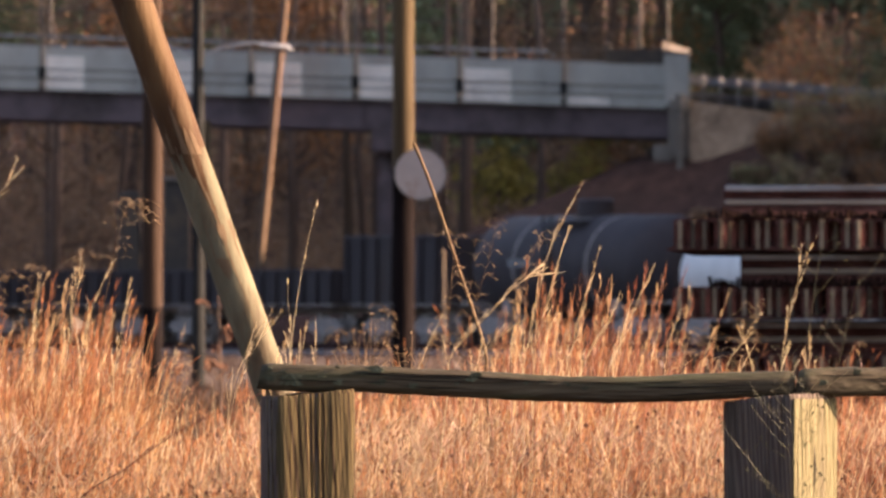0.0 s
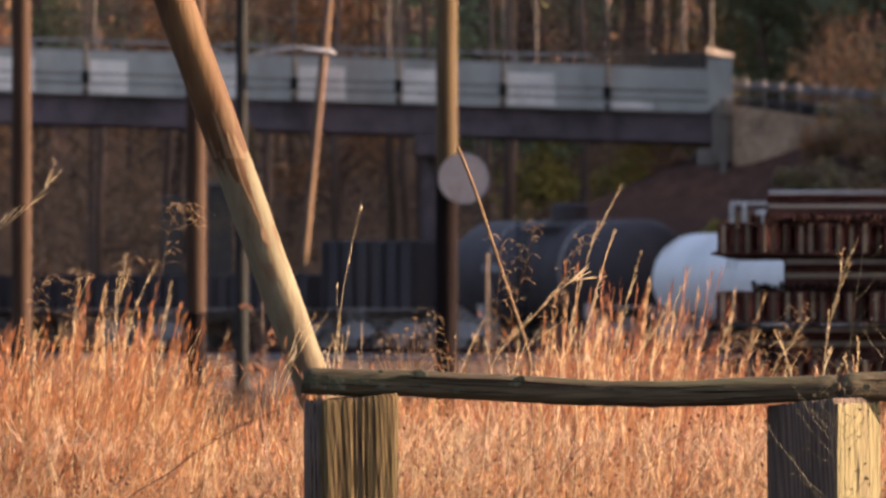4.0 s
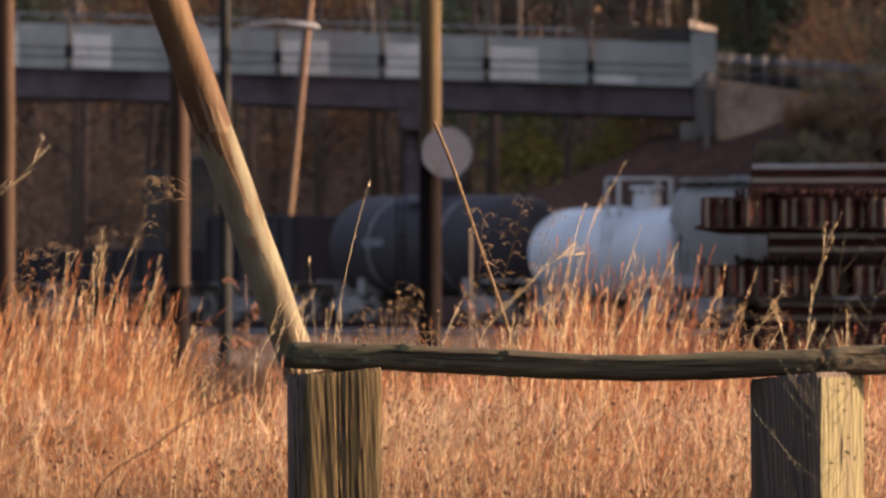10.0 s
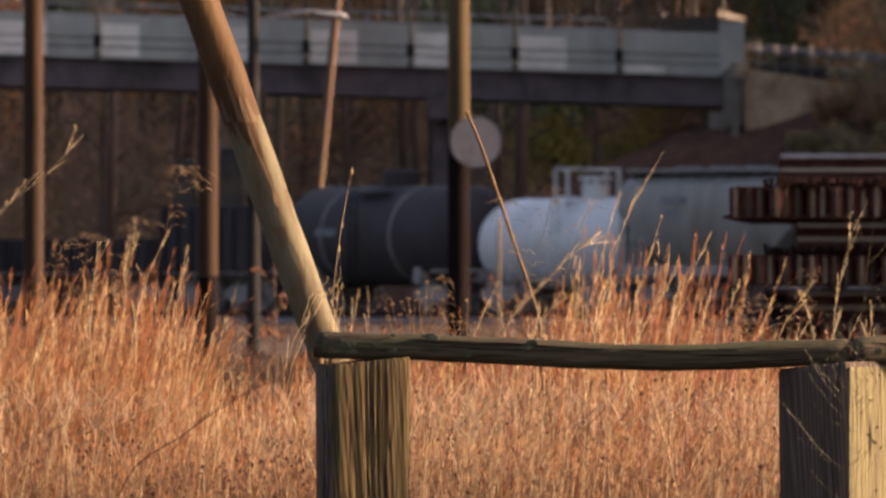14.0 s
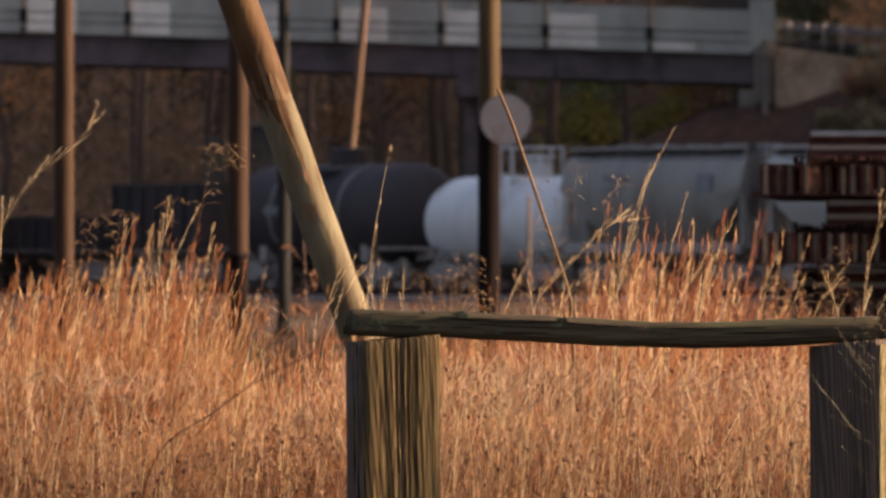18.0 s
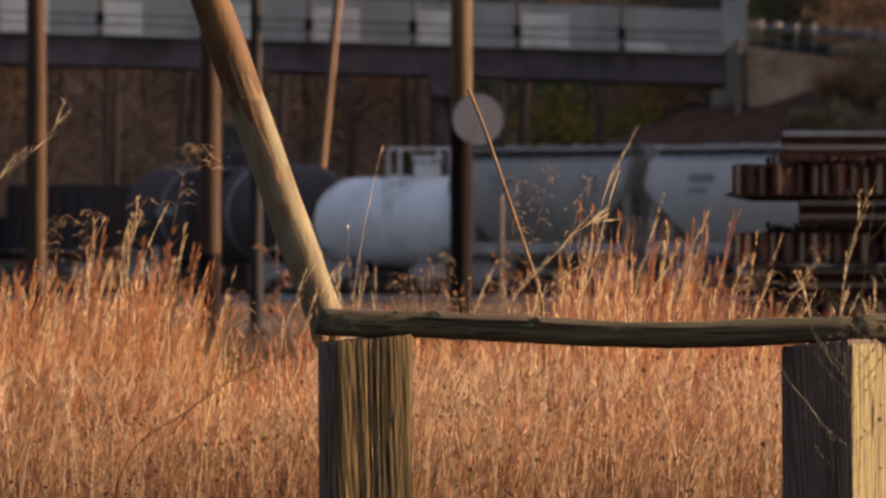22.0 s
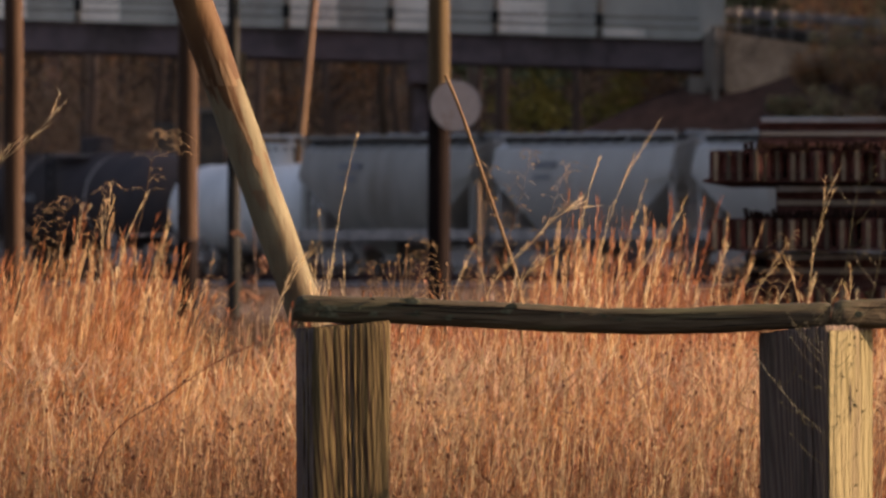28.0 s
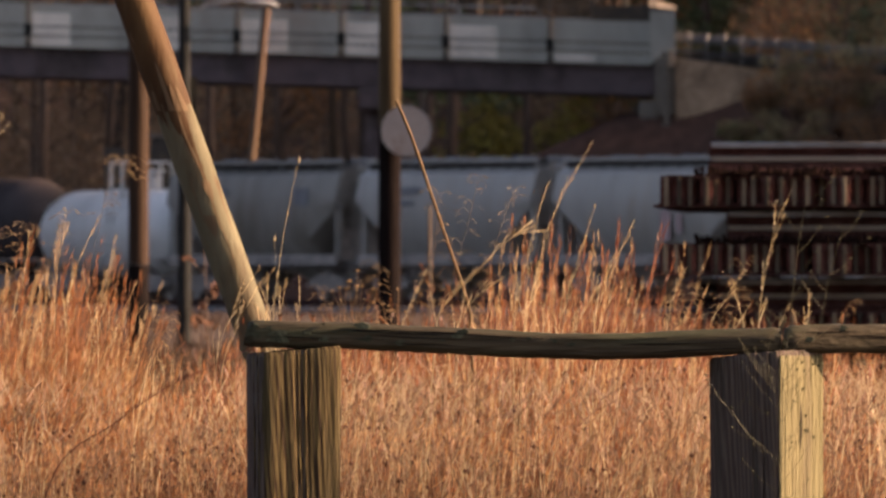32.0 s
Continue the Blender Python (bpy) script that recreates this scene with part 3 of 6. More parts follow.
def bogie(car, x):
    """Two wheelsets between cast side frames."""
    root = new_at("bogie", (x, 0, 0))
    root.parent = car
    if not _bogie_cache:
        b = Build()
        b.prism([(-1.15, 0.36), (-0.95, 0.36), (-0.5, 0.25), (0.5, 0.25), (0.95, 0.36), (1.15, 0.36), (1.15, 0.56), (0.6, 0.72), (-0.6, 0.72), (-1.15, 0.56)], "y", -0.08, 0.08)
        _bogie_cache["side"] = b.mesh("side_frame", M_underframe, 30)
        b = Build()
        ring = lambda r: [(r * math.cos(2 * math.pi * k / 24), r * math.sin(2 * math.pi * k / 24)) for k in range(24)]
        for y in (-0.76, 0.76):
            sg = 1 if y > 0 else -1
            b.loft([[(px, y + sg * yy, pz) for px, pz in ring(r)] for yy, r in ((-0.09, 0.455), (-0.06, 0.455), (-0.055, 0.425), (0.06, 0.42), (0.06, 0.36), (0.0, 0.34), (0.0, 0.15), (0.09, 0.14))])
        b.tube([(0, -1.0, 0), (0, 1.0, 0)], 0.08, 10)
        _bogie_cache["set"] = b.mesh("wheelset", M_underframe, 30)
        _bogie_cache["bolster"] = Build().box((0, 0, 0.6), (0.5, 2.1, 0.24), 0.03).mesh("bolster", M_underframe, 30)
    for name, key, at in (("side_frame", "side", (0, 1.0, 0)), ("side_frame", "side", (0, -1.0, 0)), ("bolster", "bolster", (0, 0, 0)), ("wheelset", "set", (0.88, 0, 0.42)), ("wheelset", "set", (-0.88, 0, 0.42))):
        o = new(name, _bogie_cache[key])
        o.parent = root
        o.location = at


def ladder(car, x, y, z0, z1, wide, mat, along_y=True):
    b = Build()
    for s in (-wide / 2, wide / 2):
        p = (x, y + s) if along_y else (x + s, y)
        b.tube([(*p, z0), (*p, z1)], 0.028, 6)
    n = int((z1 - z0) / 0.4)
    for i in range(1, n + 1):
        z = z0 + (z1 - z0) * i / (n + 1)
        if along_y:
            b.tube([(x, y - wide / 2, z), (x, y + wide / 2, z)], 0.02, 5)
        else:
            b.tube([(x - wide / 2, y, z), (x + wide / 2, y, z)], 0.02, 5)
    part("ladder", b, mat, car, "steel ladder")


def underframe(car, half, mat=M_underframe, platform=True):
    part("centre_sill", Build().box((0, 0, 0.95), (2 * half, 0.5, 0.32), 0.02), mat, car)
    for s in (-1, 1):
        part("coupler", Build().box((s * (half + 0.32), 0, 0.85), (0.66, 0.22, 0.26), 0.04), mat, car)
        if platform:
            part("end_platform", Build().box((s * (half - 0.45), 0, 1.13), (0.9, 2.7, 0.07), 0.01), mat, car)
        bogie(car, s * (half - 1.5))


def lettering(car, y, bars, mat):
    for x, z, w, h in bars:
        part("lettering", Build().box((x, y, z), (w, 0.012, h)), mat, car)


def hopper(name, mat, label, bars, barmat=M_mark, top=3.78):
    t = tagged(new_at(name, on_track(0)), label, "hopper wagon", "hopper wagons of the train")
    L = 5.85

    def section(x, k, low):
        """Bulging sides, a gently arched roof; k narrows the section, low is its floor."""
        pts = []
        for y, z in ((1.0, low), (1.42, low + 0.5 * (2.2 - low) if low < 2.2 else low + 0.05), (1.53, max(2.5, low + 0.1)), (1.5, 3.0), (1.38, 3.48), (1.12, 3.66), (0.6, top - 0.05)):
            pts.append((x, y * k, z))
        return pts + [(x, 0, top)] + [(x, -p[1], p[2]) for p in pts[::-1]]
    b = Build()
    b.loft([section(-L, 0.985, 2.75), section(-L + 0.06, 1, 2.62), section(-4.0, 1, 1.35), section(-3.6, 1, 1.2), section(3.6, 1, 1.2), section(4.0, 1, 1.35), section(L - 0.06, 1, 2.62), section(L, 0.985, 2.75)])
    part("body", b, mat, t, label.split(" on ")[0], smooth=35)
    for x in (-1.95, 1.95):
        b = Build()
        b.loft([[(x + sx * w, sy * v, z) for sx, sy in ((-1, -1), (1, -1), (1, 1), (-1, 1))] for z, w, v in ((1.25, 1.5, 1.0), (0.55, 0.4, 0.4), (0.42, 0.4, 0.4))])
        chute = part("discharge_chute", b, mat, t)
        part("gate", Build().box((x, 0, 0.4), (0.9, 1.0, 0.07), 0.01), M_underframe, chute)
    # roof walk: two grated boards with edge bars, and round hatches
    for y in (-0.95, 0.95):
        rb = part("running_board", Build().box((0, y, top + 0.06), (11.4, 0.62, 0.05)), M_roof, t, "dusty roof walkway")
        for i in range(12):
            part("board_bracket", Build().box((-5.5 + i, y, top - 0.04), (0.06, 0.55, 0.2)), M_roof, rb)
        part("edge_bar", Build().box((0, y * 1.34, top + 0.09), (11.4, 0.04, 0.09)), mat, rb)
    for i in range(5):
        h = part("hatch", Build().tube([(-4.4 + i * 2.2, 0, top - 0.02), (-4.4 + i * 2.2, 0, top + 0.16), (-4.4 + i * 2.2, 0, top + 0.2)], [0.4, 0.4, 0.33], 14), M_roof, t)
        part("latch", Build().box((-4.4 + i * 2.2, 0.42, top + 0.1), (0.1, 0.08, 0.14)), M_darksteel, h)
    for s in (-1, 1):
        ladder(t, s * (L + 0.05), 1.15, 1.15, 3.98, 0.42, mat)
        for y in (-1.32, 1.32):
            part("corner_post", Build().box((s * (L - 0.25), y, 1.95), (0.16, 0.12, 1.65), 0.01), mat, t)
        part("end_sheet_brace", Build().box((s * 5.0, 0, 1.75), (0.1, 2.2, 1.2), 0.01), M_underframe, t)
    for y in (-1.45, 1.45):
        part("side_sill", Build().box((0, y, 1.12), (11.6, 0.14, 0.3), 0.02), M_underframe, t)
    lettering(t, 1.555, bars, barmat)
    underframe(t, L + 0.05)
    return t


def shell(b, L, R, zc, n=28):
    """A long drum with domed heads."""
    rings = []
    for x, r in ((-L, 0.02), (-L + 0.06, 0.33), (-L + 0.18, 0.57), (-L + 0.4, 0.79), (-L + 0.7, 0.93), (-L + 1.05, 1.0), (0, 1.0), (L - 1.05, 1.0), (L - 0.7, 0.93), (L - 0.4, 0.79), (L - 0.18, 0.57), (L - 0.06, 0.33), (L, 0.02)):
        rings.append([(x, R * r * math.cos(2 * math.pi * k / n), zc + R * r * math.sin(2 * math.pi * k / n)) for k in range(n)])
    b.loft(rings)


def white_tank():
    t = tagged(new_at("tank_wagon", on_track(0)), "white tank wagon with a railed platform round its dome", "tank wagon")
    R, zc, L = 1.27, 1.87, 5.08
    b = Build()
    shell(b, L, R, zc)
    part("barrel", b, M_whitecar, t, "weathered white tank barrel", smooth=50)
    dx = -0.83
    b = Build().tube([(dx, 0, zc + R - 0.12), (dx, 0, zc + R + 0.42), (dx, 0, zc + R + 0.5), (dx, 0, zc + R + 0.55)], [0.38, 0.38, 0.37, 0.2], 20)
    d = part("dome", b, M_whitecar, t, "white manway dome")
    part("dome_cover", Build().tube([(dx, 0, zc + R + 0.5), (dx, 0, zc + R + 0.6)], [0.46, 0.45], 20), M_whitecar, d)
    for k in range(8):
        a = k * math.pi / 4
        part("bolt", Build().box((dx + 0.4 * math.cos(a), 0.4 * math.sin(a), zc + R + 0.48), (0.06, 0.06, 0.2)), M_galv, d)
    # platform on brackets with a hand rail
    px, py, pz, pc = 0.4, 0.78, zc + R + 0.02, dx + 0.55
    pf = part("platform", Build().box((pc, 0.64, pz), (2 * px, 0.34, 0.05), 0.01).box((pc, -0.64, pz), (2 * px, 0.34, 0.05), 0.01), M_whitecar, t, "white platform beside the dome")
    for sx in (-1, 1):
        for sy in (-1, 1):
            part("rail_post", Build().tube([(pc + sx * px, sy * py, pz), (pc + sx * px, sy * py, pz + 0.78)], 0.05, 6), M_whitecar, pf)
            part("bracket", Build().tube([(pc + sx * px, sy * py, pz), (pc + sx * px, sy * 0.75, zc + 1.0)], 0.04, 6), M_whitecar, pf)
    for sy in (-1, 1):
        part("hand_rail", Build().tube([(pc - px, sy * py, pz + 0.78), (pc + px, sy * py, pz + 0.78)], 0.035, 6), M_whitecar, pf)
    for sx in (-1, 1):
        part("hand_rail", Build().tube([(pc + sx * px, -py, pz + 0.78), (pc + sx * px, py, pz + 0.78)], 0.04, 6), M_whitecar, pf)
    ladder(t, dx, 1.24, 1.0, zc + R, 0.45, M_whitecar, False)
    for x in (-2.7, 2.7):
        part("saddle", Build().box((x, 0, 1.0), (0.5, 2.0, 0.5), 0.03), M_underframe, t)
    part("placard", Build().box((1.9, 1.19, 1.75), (0.24, 0.03, 0.24)), M_mark, t)
    underframe(t, 4.73)
    return t


def dark_tank(name, L, R, zc, label):
    t = tagged(new_at(name, on_track(0)), label, "tank wagon", "dark tank wagons of the train")
    b = Build()
    shell(b, L, R, zc)
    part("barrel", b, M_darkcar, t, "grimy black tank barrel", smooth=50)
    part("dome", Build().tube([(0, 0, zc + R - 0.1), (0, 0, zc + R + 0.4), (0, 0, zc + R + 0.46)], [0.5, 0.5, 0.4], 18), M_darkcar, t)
    part("walkway", Build().box((0, 0.95, zc + R - 0.1), (2.4, 0.5, 0.05)), M_roof, t)
    for x in (-0.4 * L, 0.4 * L):
        b = Build()
        ring = [(x - 0.06, (R + 0.012) * math.cos(2 * math.pi * k / 28), zc + (R + 0.012) * math.sin(2 * math.pi * k / 28)) for k in range(28)]
        b.loft([ring, [(p[0] + 0.12, p[1], p[2]) for p in ring]], cap=False)
        part("strap", b, M_underframe, t)
        part("saddle", Build().box((x * 1.5, 0, 1.0), (0.5, 2.2, 0.5), 0.03), M_underframe, t)
    ladder(t, 0, R + 0.06, 0.9, zc + R, 0.45, M_darksteel, False)
    lettering(t, R + 0.005, [(2.0, zc + 0.1, 1.4, 0.22)], M_roof)
    underframe(t, L + 0.1)
    return t


def gondola(name, top, L, label):
    t = tagged(new_at(name, on_track(0)), label, "open wagon", "open wagons of the train")
    for y in (-1.42, 1.42):
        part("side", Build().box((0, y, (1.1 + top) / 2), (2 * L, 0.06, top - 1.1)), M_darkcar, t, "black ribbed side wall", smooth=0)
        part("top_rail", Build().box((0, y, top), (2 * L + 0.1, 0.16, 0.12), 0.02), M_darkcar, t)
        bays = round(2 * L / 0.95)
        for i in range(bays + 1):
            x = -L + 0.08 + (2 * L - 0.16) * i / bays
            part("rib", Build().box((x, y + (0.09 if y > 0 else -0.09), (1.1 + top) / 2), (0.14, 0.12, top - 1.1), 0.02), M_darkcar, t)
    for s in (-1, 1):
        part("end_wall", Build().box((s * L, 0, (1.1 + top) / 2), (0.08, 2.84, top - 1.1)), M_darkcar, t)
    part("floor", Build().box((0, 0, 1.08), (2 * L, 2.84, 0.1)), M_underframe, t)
    b = Build()
    rnd = random.Random(5)
    rings = []
    for i in range(15):
        x = -L + 0.1 + (2 * L - 0.2) * i / 14
        hh = [top - 0.55 + 0.25 * rnd.random() for _ in range(7)]
        rings.append([(x, -1.36 + 2.72 * j / 6, hh[j]) for j in range(7)] + [(x, 1.36, 1.15), (x, -1.36, 1.15)])
    b.loft(rings)
    part("load", b, M_grit, t, "dark heap of scrap")
    underframe(t, L + 0.1, platform=False)
    return t


HOPPER_BARS = [(2.2, 3.05, 1.5, 0.2), (2.4, 2.7, 1.1, 0.14), (-3.6, 2.9, 0.9, 0.5)]
CARS = []       # (wagon, its place behind the first hopper along the track)
CARS.append((hopper("hopper_wagon", M_greycar, "grey covered hopper wagon, grimy and streaked, on the track", HOPPER_BARS), 0.6))
CARS.append((hopper("hopper_wagon", M_palecar, "pale blue-grey covered hopper wagon on the track", HOPPER_BARS[:2]), -12.45))
CARS.append((hopper("hopper_wagon", M_palecar, "pale covered hopper wagon with faded red lettering on the track", [(-1.5, 2.05, 0.6, 0.8), (-2.35, 2.1, 0.35, 0.5)], M_redmark), -25.5))
CARS.append((hopper("hopper_wagon", M_whitecar, "whitish covered hopper wagon, streaked with dirt, on the track", HOPPER_BARS), -38.5))
CARS.append((hopper("hopper_wagon", M_palecar, "pale blue-grey covered hopper wagon on the track", HOPPER_BARS[:2]), -51.5))
CARS.append((white_tank(), 11.93))
CARS.append((dark_tank("tank_wagon", 5.9, 1.42, 2.12, "grimy black tank wagon with a domed top"), 24.2))
CARS.append((gondola("open_wagon", 2.95, 3.05, "short black ribbed open wagon heaped with scrap"), 34.5))
CARS.append((gondola("open_wagon", 2.02, 6.2, "low black ribbed open wagon"), 44.75))
CARS.append((gondola("open_wagon", 2.02, 6.2, "low black ribbed open wagon"), 58.2))
CARS.append((gondola("open_wagon", 2.02, 6.2, "low black ribbed open wagon"), 71.6))


# ---- poles, street lamp, sign, cabinet ----
def utility_pole(x, y, r, split, label, wood=M_pole):
    t = thing("utility_pole", (x, y, 0), label, "utility pole", "utility poles beside the track")
    b = Build().tube([(0, 0, z) for z in (split, split + 2, 6, 9.5, 10)], [r, r * 0.98, r * 0.93, r * 0.86, r * 0.84], 18)
    part("shaft", b, wood, t, "brown pole shaft above the dark butt")
    # dark butt: the shade on the pole's foot is put into its colour
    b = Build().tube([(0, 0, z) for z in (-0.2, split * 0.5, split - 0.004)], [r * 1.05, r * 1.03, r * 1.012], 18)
    part("butt", b, M_shadecrack, t, "dark pole butt, painted as if shaded")
    part("crossarm", Build().box((0, -r * 0.9, 9.3), (2.4, 0.1, 0.12), 0.015), wood, t)
    for s in (-1.05, -0.4, 0.4, 1.05):
        part("insulator", Build().tube([(s, -r * 0.9, 9.36), (s, -r * 0.9, 9.5)], [0.05, 0.03], 8), M_lamp, t)
    return t


utility_pole(0.055, 250, 0.133, 2.9, "brown wooden utility pole with a foot painted in shade")
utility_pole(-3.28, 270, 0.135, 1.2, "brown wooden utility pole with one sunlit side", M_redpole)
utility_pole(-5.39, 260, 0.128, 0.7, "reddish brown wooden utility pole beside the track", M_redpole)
b = Build()
b.tube([(-4.289, 593.6, 0.0), (-4.098, 593.6, 2.423), (-3.321, 593.6, 10.347), (-3.129, 593.6, 12.31)], [0.135, 0.13, 0.12, 0.115], 14)
solo("leaning_post", b, M_palepole, "slender leaning wooden pole beyond the train, pinkish brown", "pole")


def street_lamp():
    t = thing("street_lamp", (-2.965, 300, 0), "dark steel street lamp with two arms and pale heads", "street lamp")
    part("pole", Build().tube([(0, 0, 0), (0, 0, 3), (0, 0, 7.2)], [0.1, 0.088, 0.075], 12), M_darksteel, t, "dark steel lamp pole")
    part("base_plate", Build().box((0, 0, 0.02), (0.36, 0.36, 0.04)), M_darksteel, t)
    for s, end in ((1, 1.32), (-1, -0.95)):
        arm = part("arm", Build().tube([(s * 0.06, 0, 4.95), (s * 0.35, 0, 5.06), (abs(end) * 0.62 * s, 0, 5.12), (end - s * 0.35, 0, 5.13)], 0.019, 8), M_lamp, t, "pale curved lamp arm")
        b = Build()
        rings = []
        for k, (u, w, h) in enumerate(((-0.42, 0.04, 0.025), (-0.3, 0.09, 0.045), (-0.1, 0.12, 0.055), (0.02, 0.11, 0.045), (0.07, 0.04, 0.02))):
            rings.append([(end + s * u, w * math.cos(a), 5.09 - 0.03 * k * 0.5 + h * math.sin(a)) for a in [2 * math.pi * j / 10 for j in range(10)]])
        b.loft(rings)
        head = part("head", b, M_lamp, arm, "pale lamp head")


street_lamp()


def round_sign():
    t = thing("round_sign", (0.264, 249.7, 2.84), "round grey sign back bolted to the utility pole", "sign")
    n = 40
    ring = [(0.313 * math.cos(2 * math.pi * k / n), 0.313 * math.sin(2 * math.pi * k / n)) for k in range(n)]
    b = Build().prism(ring, "y", -0.006, 0.006)
    part("disc", b, M_disc, t, "grey round metal plate")
    b = Build()
    b.loft([[(p[0] * s, y, p[1] * s) for p in ring] for s, y in ((0.985, -0.012), (1.012, -0.012), (1.012, 0.012), (0.985, 0.012))], cap=False)
    part("rim", b, M_galv, t)
    for z in (-0.12, 0.12):
        part("clamp", Build().box((-0.12, 0.08, z), (0.36, 0.14, 0.04), 0.005), M_galv, t)


round_sign()


def marker_post():
    b = Build().tube([(0.54, 245, 0), (0.54, 245, 1.85), (0.54, 245, 1.9)], [0.02, 0.02, 0.012], 10)
    solo("marker_post", b, M_cabinet, "thin grey steel marker post", "post")
    b = Build().tube([(-5.56, 588, 0), (-5.56, 588, 6.7), (-5.56, 588, 6.75)], [0.12, 0.11, 0.1], 10)
    solo("marker_post", b, M_pole, "pinkish wooden post beyond the train", "post")


def pillar(x, w, top, label, pale=True):
    """A free-standing concrete pillar beyond the train."""
    t = thing("concrete_pillar", (x, 590, 0), label, "pillar", "pillars beyond the train")
    part("shaft", Build().box((0, 0, top / 2), (w, 0.8, top), 0.04), M_cabinet, t, "dark grey concrete shaft")
    if pale:
        part("cap", Build().box((0, 0, top + 0.06), (w + 0.12, 1.0, 0.12), 0.02), M_wing, t, "paler flat cap")


pillar(-6.45, 0.72, 5.0, "grey concrete pillar with a pale cap")
pillar(-7.85, 0.62, 4.7, "dark concrete pillar in the shade of the bridge", False)
marker_post()


# ---- the stack of spare rails ----
def rail_stack():
    prof = rail_profile()
    rnd = random.Random(11)
    L = 11.5
    x = thing("steel_rail", (0, 0, 0), "rusted steel rail in a stack, its cut end paler", "rail", "stacked rails")
    part("bar", Build().prism(prof, "y", 0, L), M_rust, x, "dark red rusted rail", smooth=30)
    part("cut_end", Build().box((0.0, -0.005, 0.093), (0.026, 0.01, 0.172), 0.003), M_railend, x, "paler sawn rail end", smooth=0)
    # added filler that turns the deep black gaps red-brown
    part("fish_plate", Build().box((0.0, 0.06, 0.093), (0.074, 0.05, 0.165), 0.004), M_gapfill, x, "red-brown filler between the rails")
    tops = (1.484, 1.08, 0.676, 0.272)
    first = True
    for r, z in enumerate(tops):
        for i in range(29):
            px = 1.665 + 0.0755 * i + rnd.uniform(-0.014, 0.014) + (0.0 if r % 2 == 0 else -0.012)
            flip = i % 2 == 1
            m = pose(px, 120 + rnd.uniform(0.0, 0.2), z + (0.19 if flip else 0), 0, 180 if flip else 0, rnd.uniform(-1.75, -1.65))
            if first:
                x.matrix_basis = m
                first = False
            else:
                copy_thing(x, m)
    # cross rails between the layers
    c = thing("spacer_rail", (0, 0, 0), "rusted steel rail laid across the stack as a spacer", "rail", "spacer rails")
    part("bar", Build().prism(prof, "x", 0, 2.2), M_rust, c, "rusted spacer rail", smooth=30)
    part("worn_head", Build().box((1.1, -0.006, 0.168), (2.19, 0.064, 0.037), 0.006), M_galv, c, "worn grey rail head")
    part("worn_foot", Build().box((1.1, -0.016, 0.085), (2.19, 0.02, 0.034), 0.008), M_wing, c, "paler raised band")
    spots = [(1.925, 120.35, 1.685), (2.1, 125.5, 1.685), (2.025, 120.3, 1.276), (2.15, 126, 1.276), (1.97, 120.4, 0.872), (1.93, 126, 0.876), (1.93, 121, 0.472), (1.93, 126, 0.472)]
    for k, p in enumerate(spots):
        m = pose(*p, 0, 0, 0.4)
        if k == 0:
            c.matrix_basis = m
        else:
            copy_thing(c, m)
    for k, y in enumerate((121, 126, 130)):
        solo("bearer", Build().box((2.7, y, 0.13), (2.4, 0.25, 0.26), 0.015), M_tie, "dark timber bearer under the rails", "timber", "bearers under the rails")
    # spike and plate scrap lying on the layers
    for z in (1.672, 1.268):
        b = Build()
        for i in range(62):
            px, py = 1.86 + (i % 31) * 0.064 + rnd.uniform(-0.012, 0.012), 120.06 + 0.1 * (i // 31) + rnd.uniform(0.0, 0.05)
            m = pose(px, py, z + 0.008, rnd.uniform(-12, 12), rnd.uniform(-14, 14), rnd.uniform(-20, 20))
            h = rnd.uniform(0.035, 0.055)
            b.box((0, 0, 0), (0.056, 0.03, 0.014), 0.003, m)
            for sx in (-0.02, 0.02):
                up = h * rnd.uniform(0.4, 1.1)
                b.box((sx * rnd.uniform(0.5, 1.1), 0, up / 2), (rnd.uniform(0.013, 0.03), 0.026, up), 0.003, m)
        solo("rail_anchors", b, M_grit, "row of dark rusty rail anchors left on the stack", "scrap", kind="stuff", smooth=0)


rail_stack()


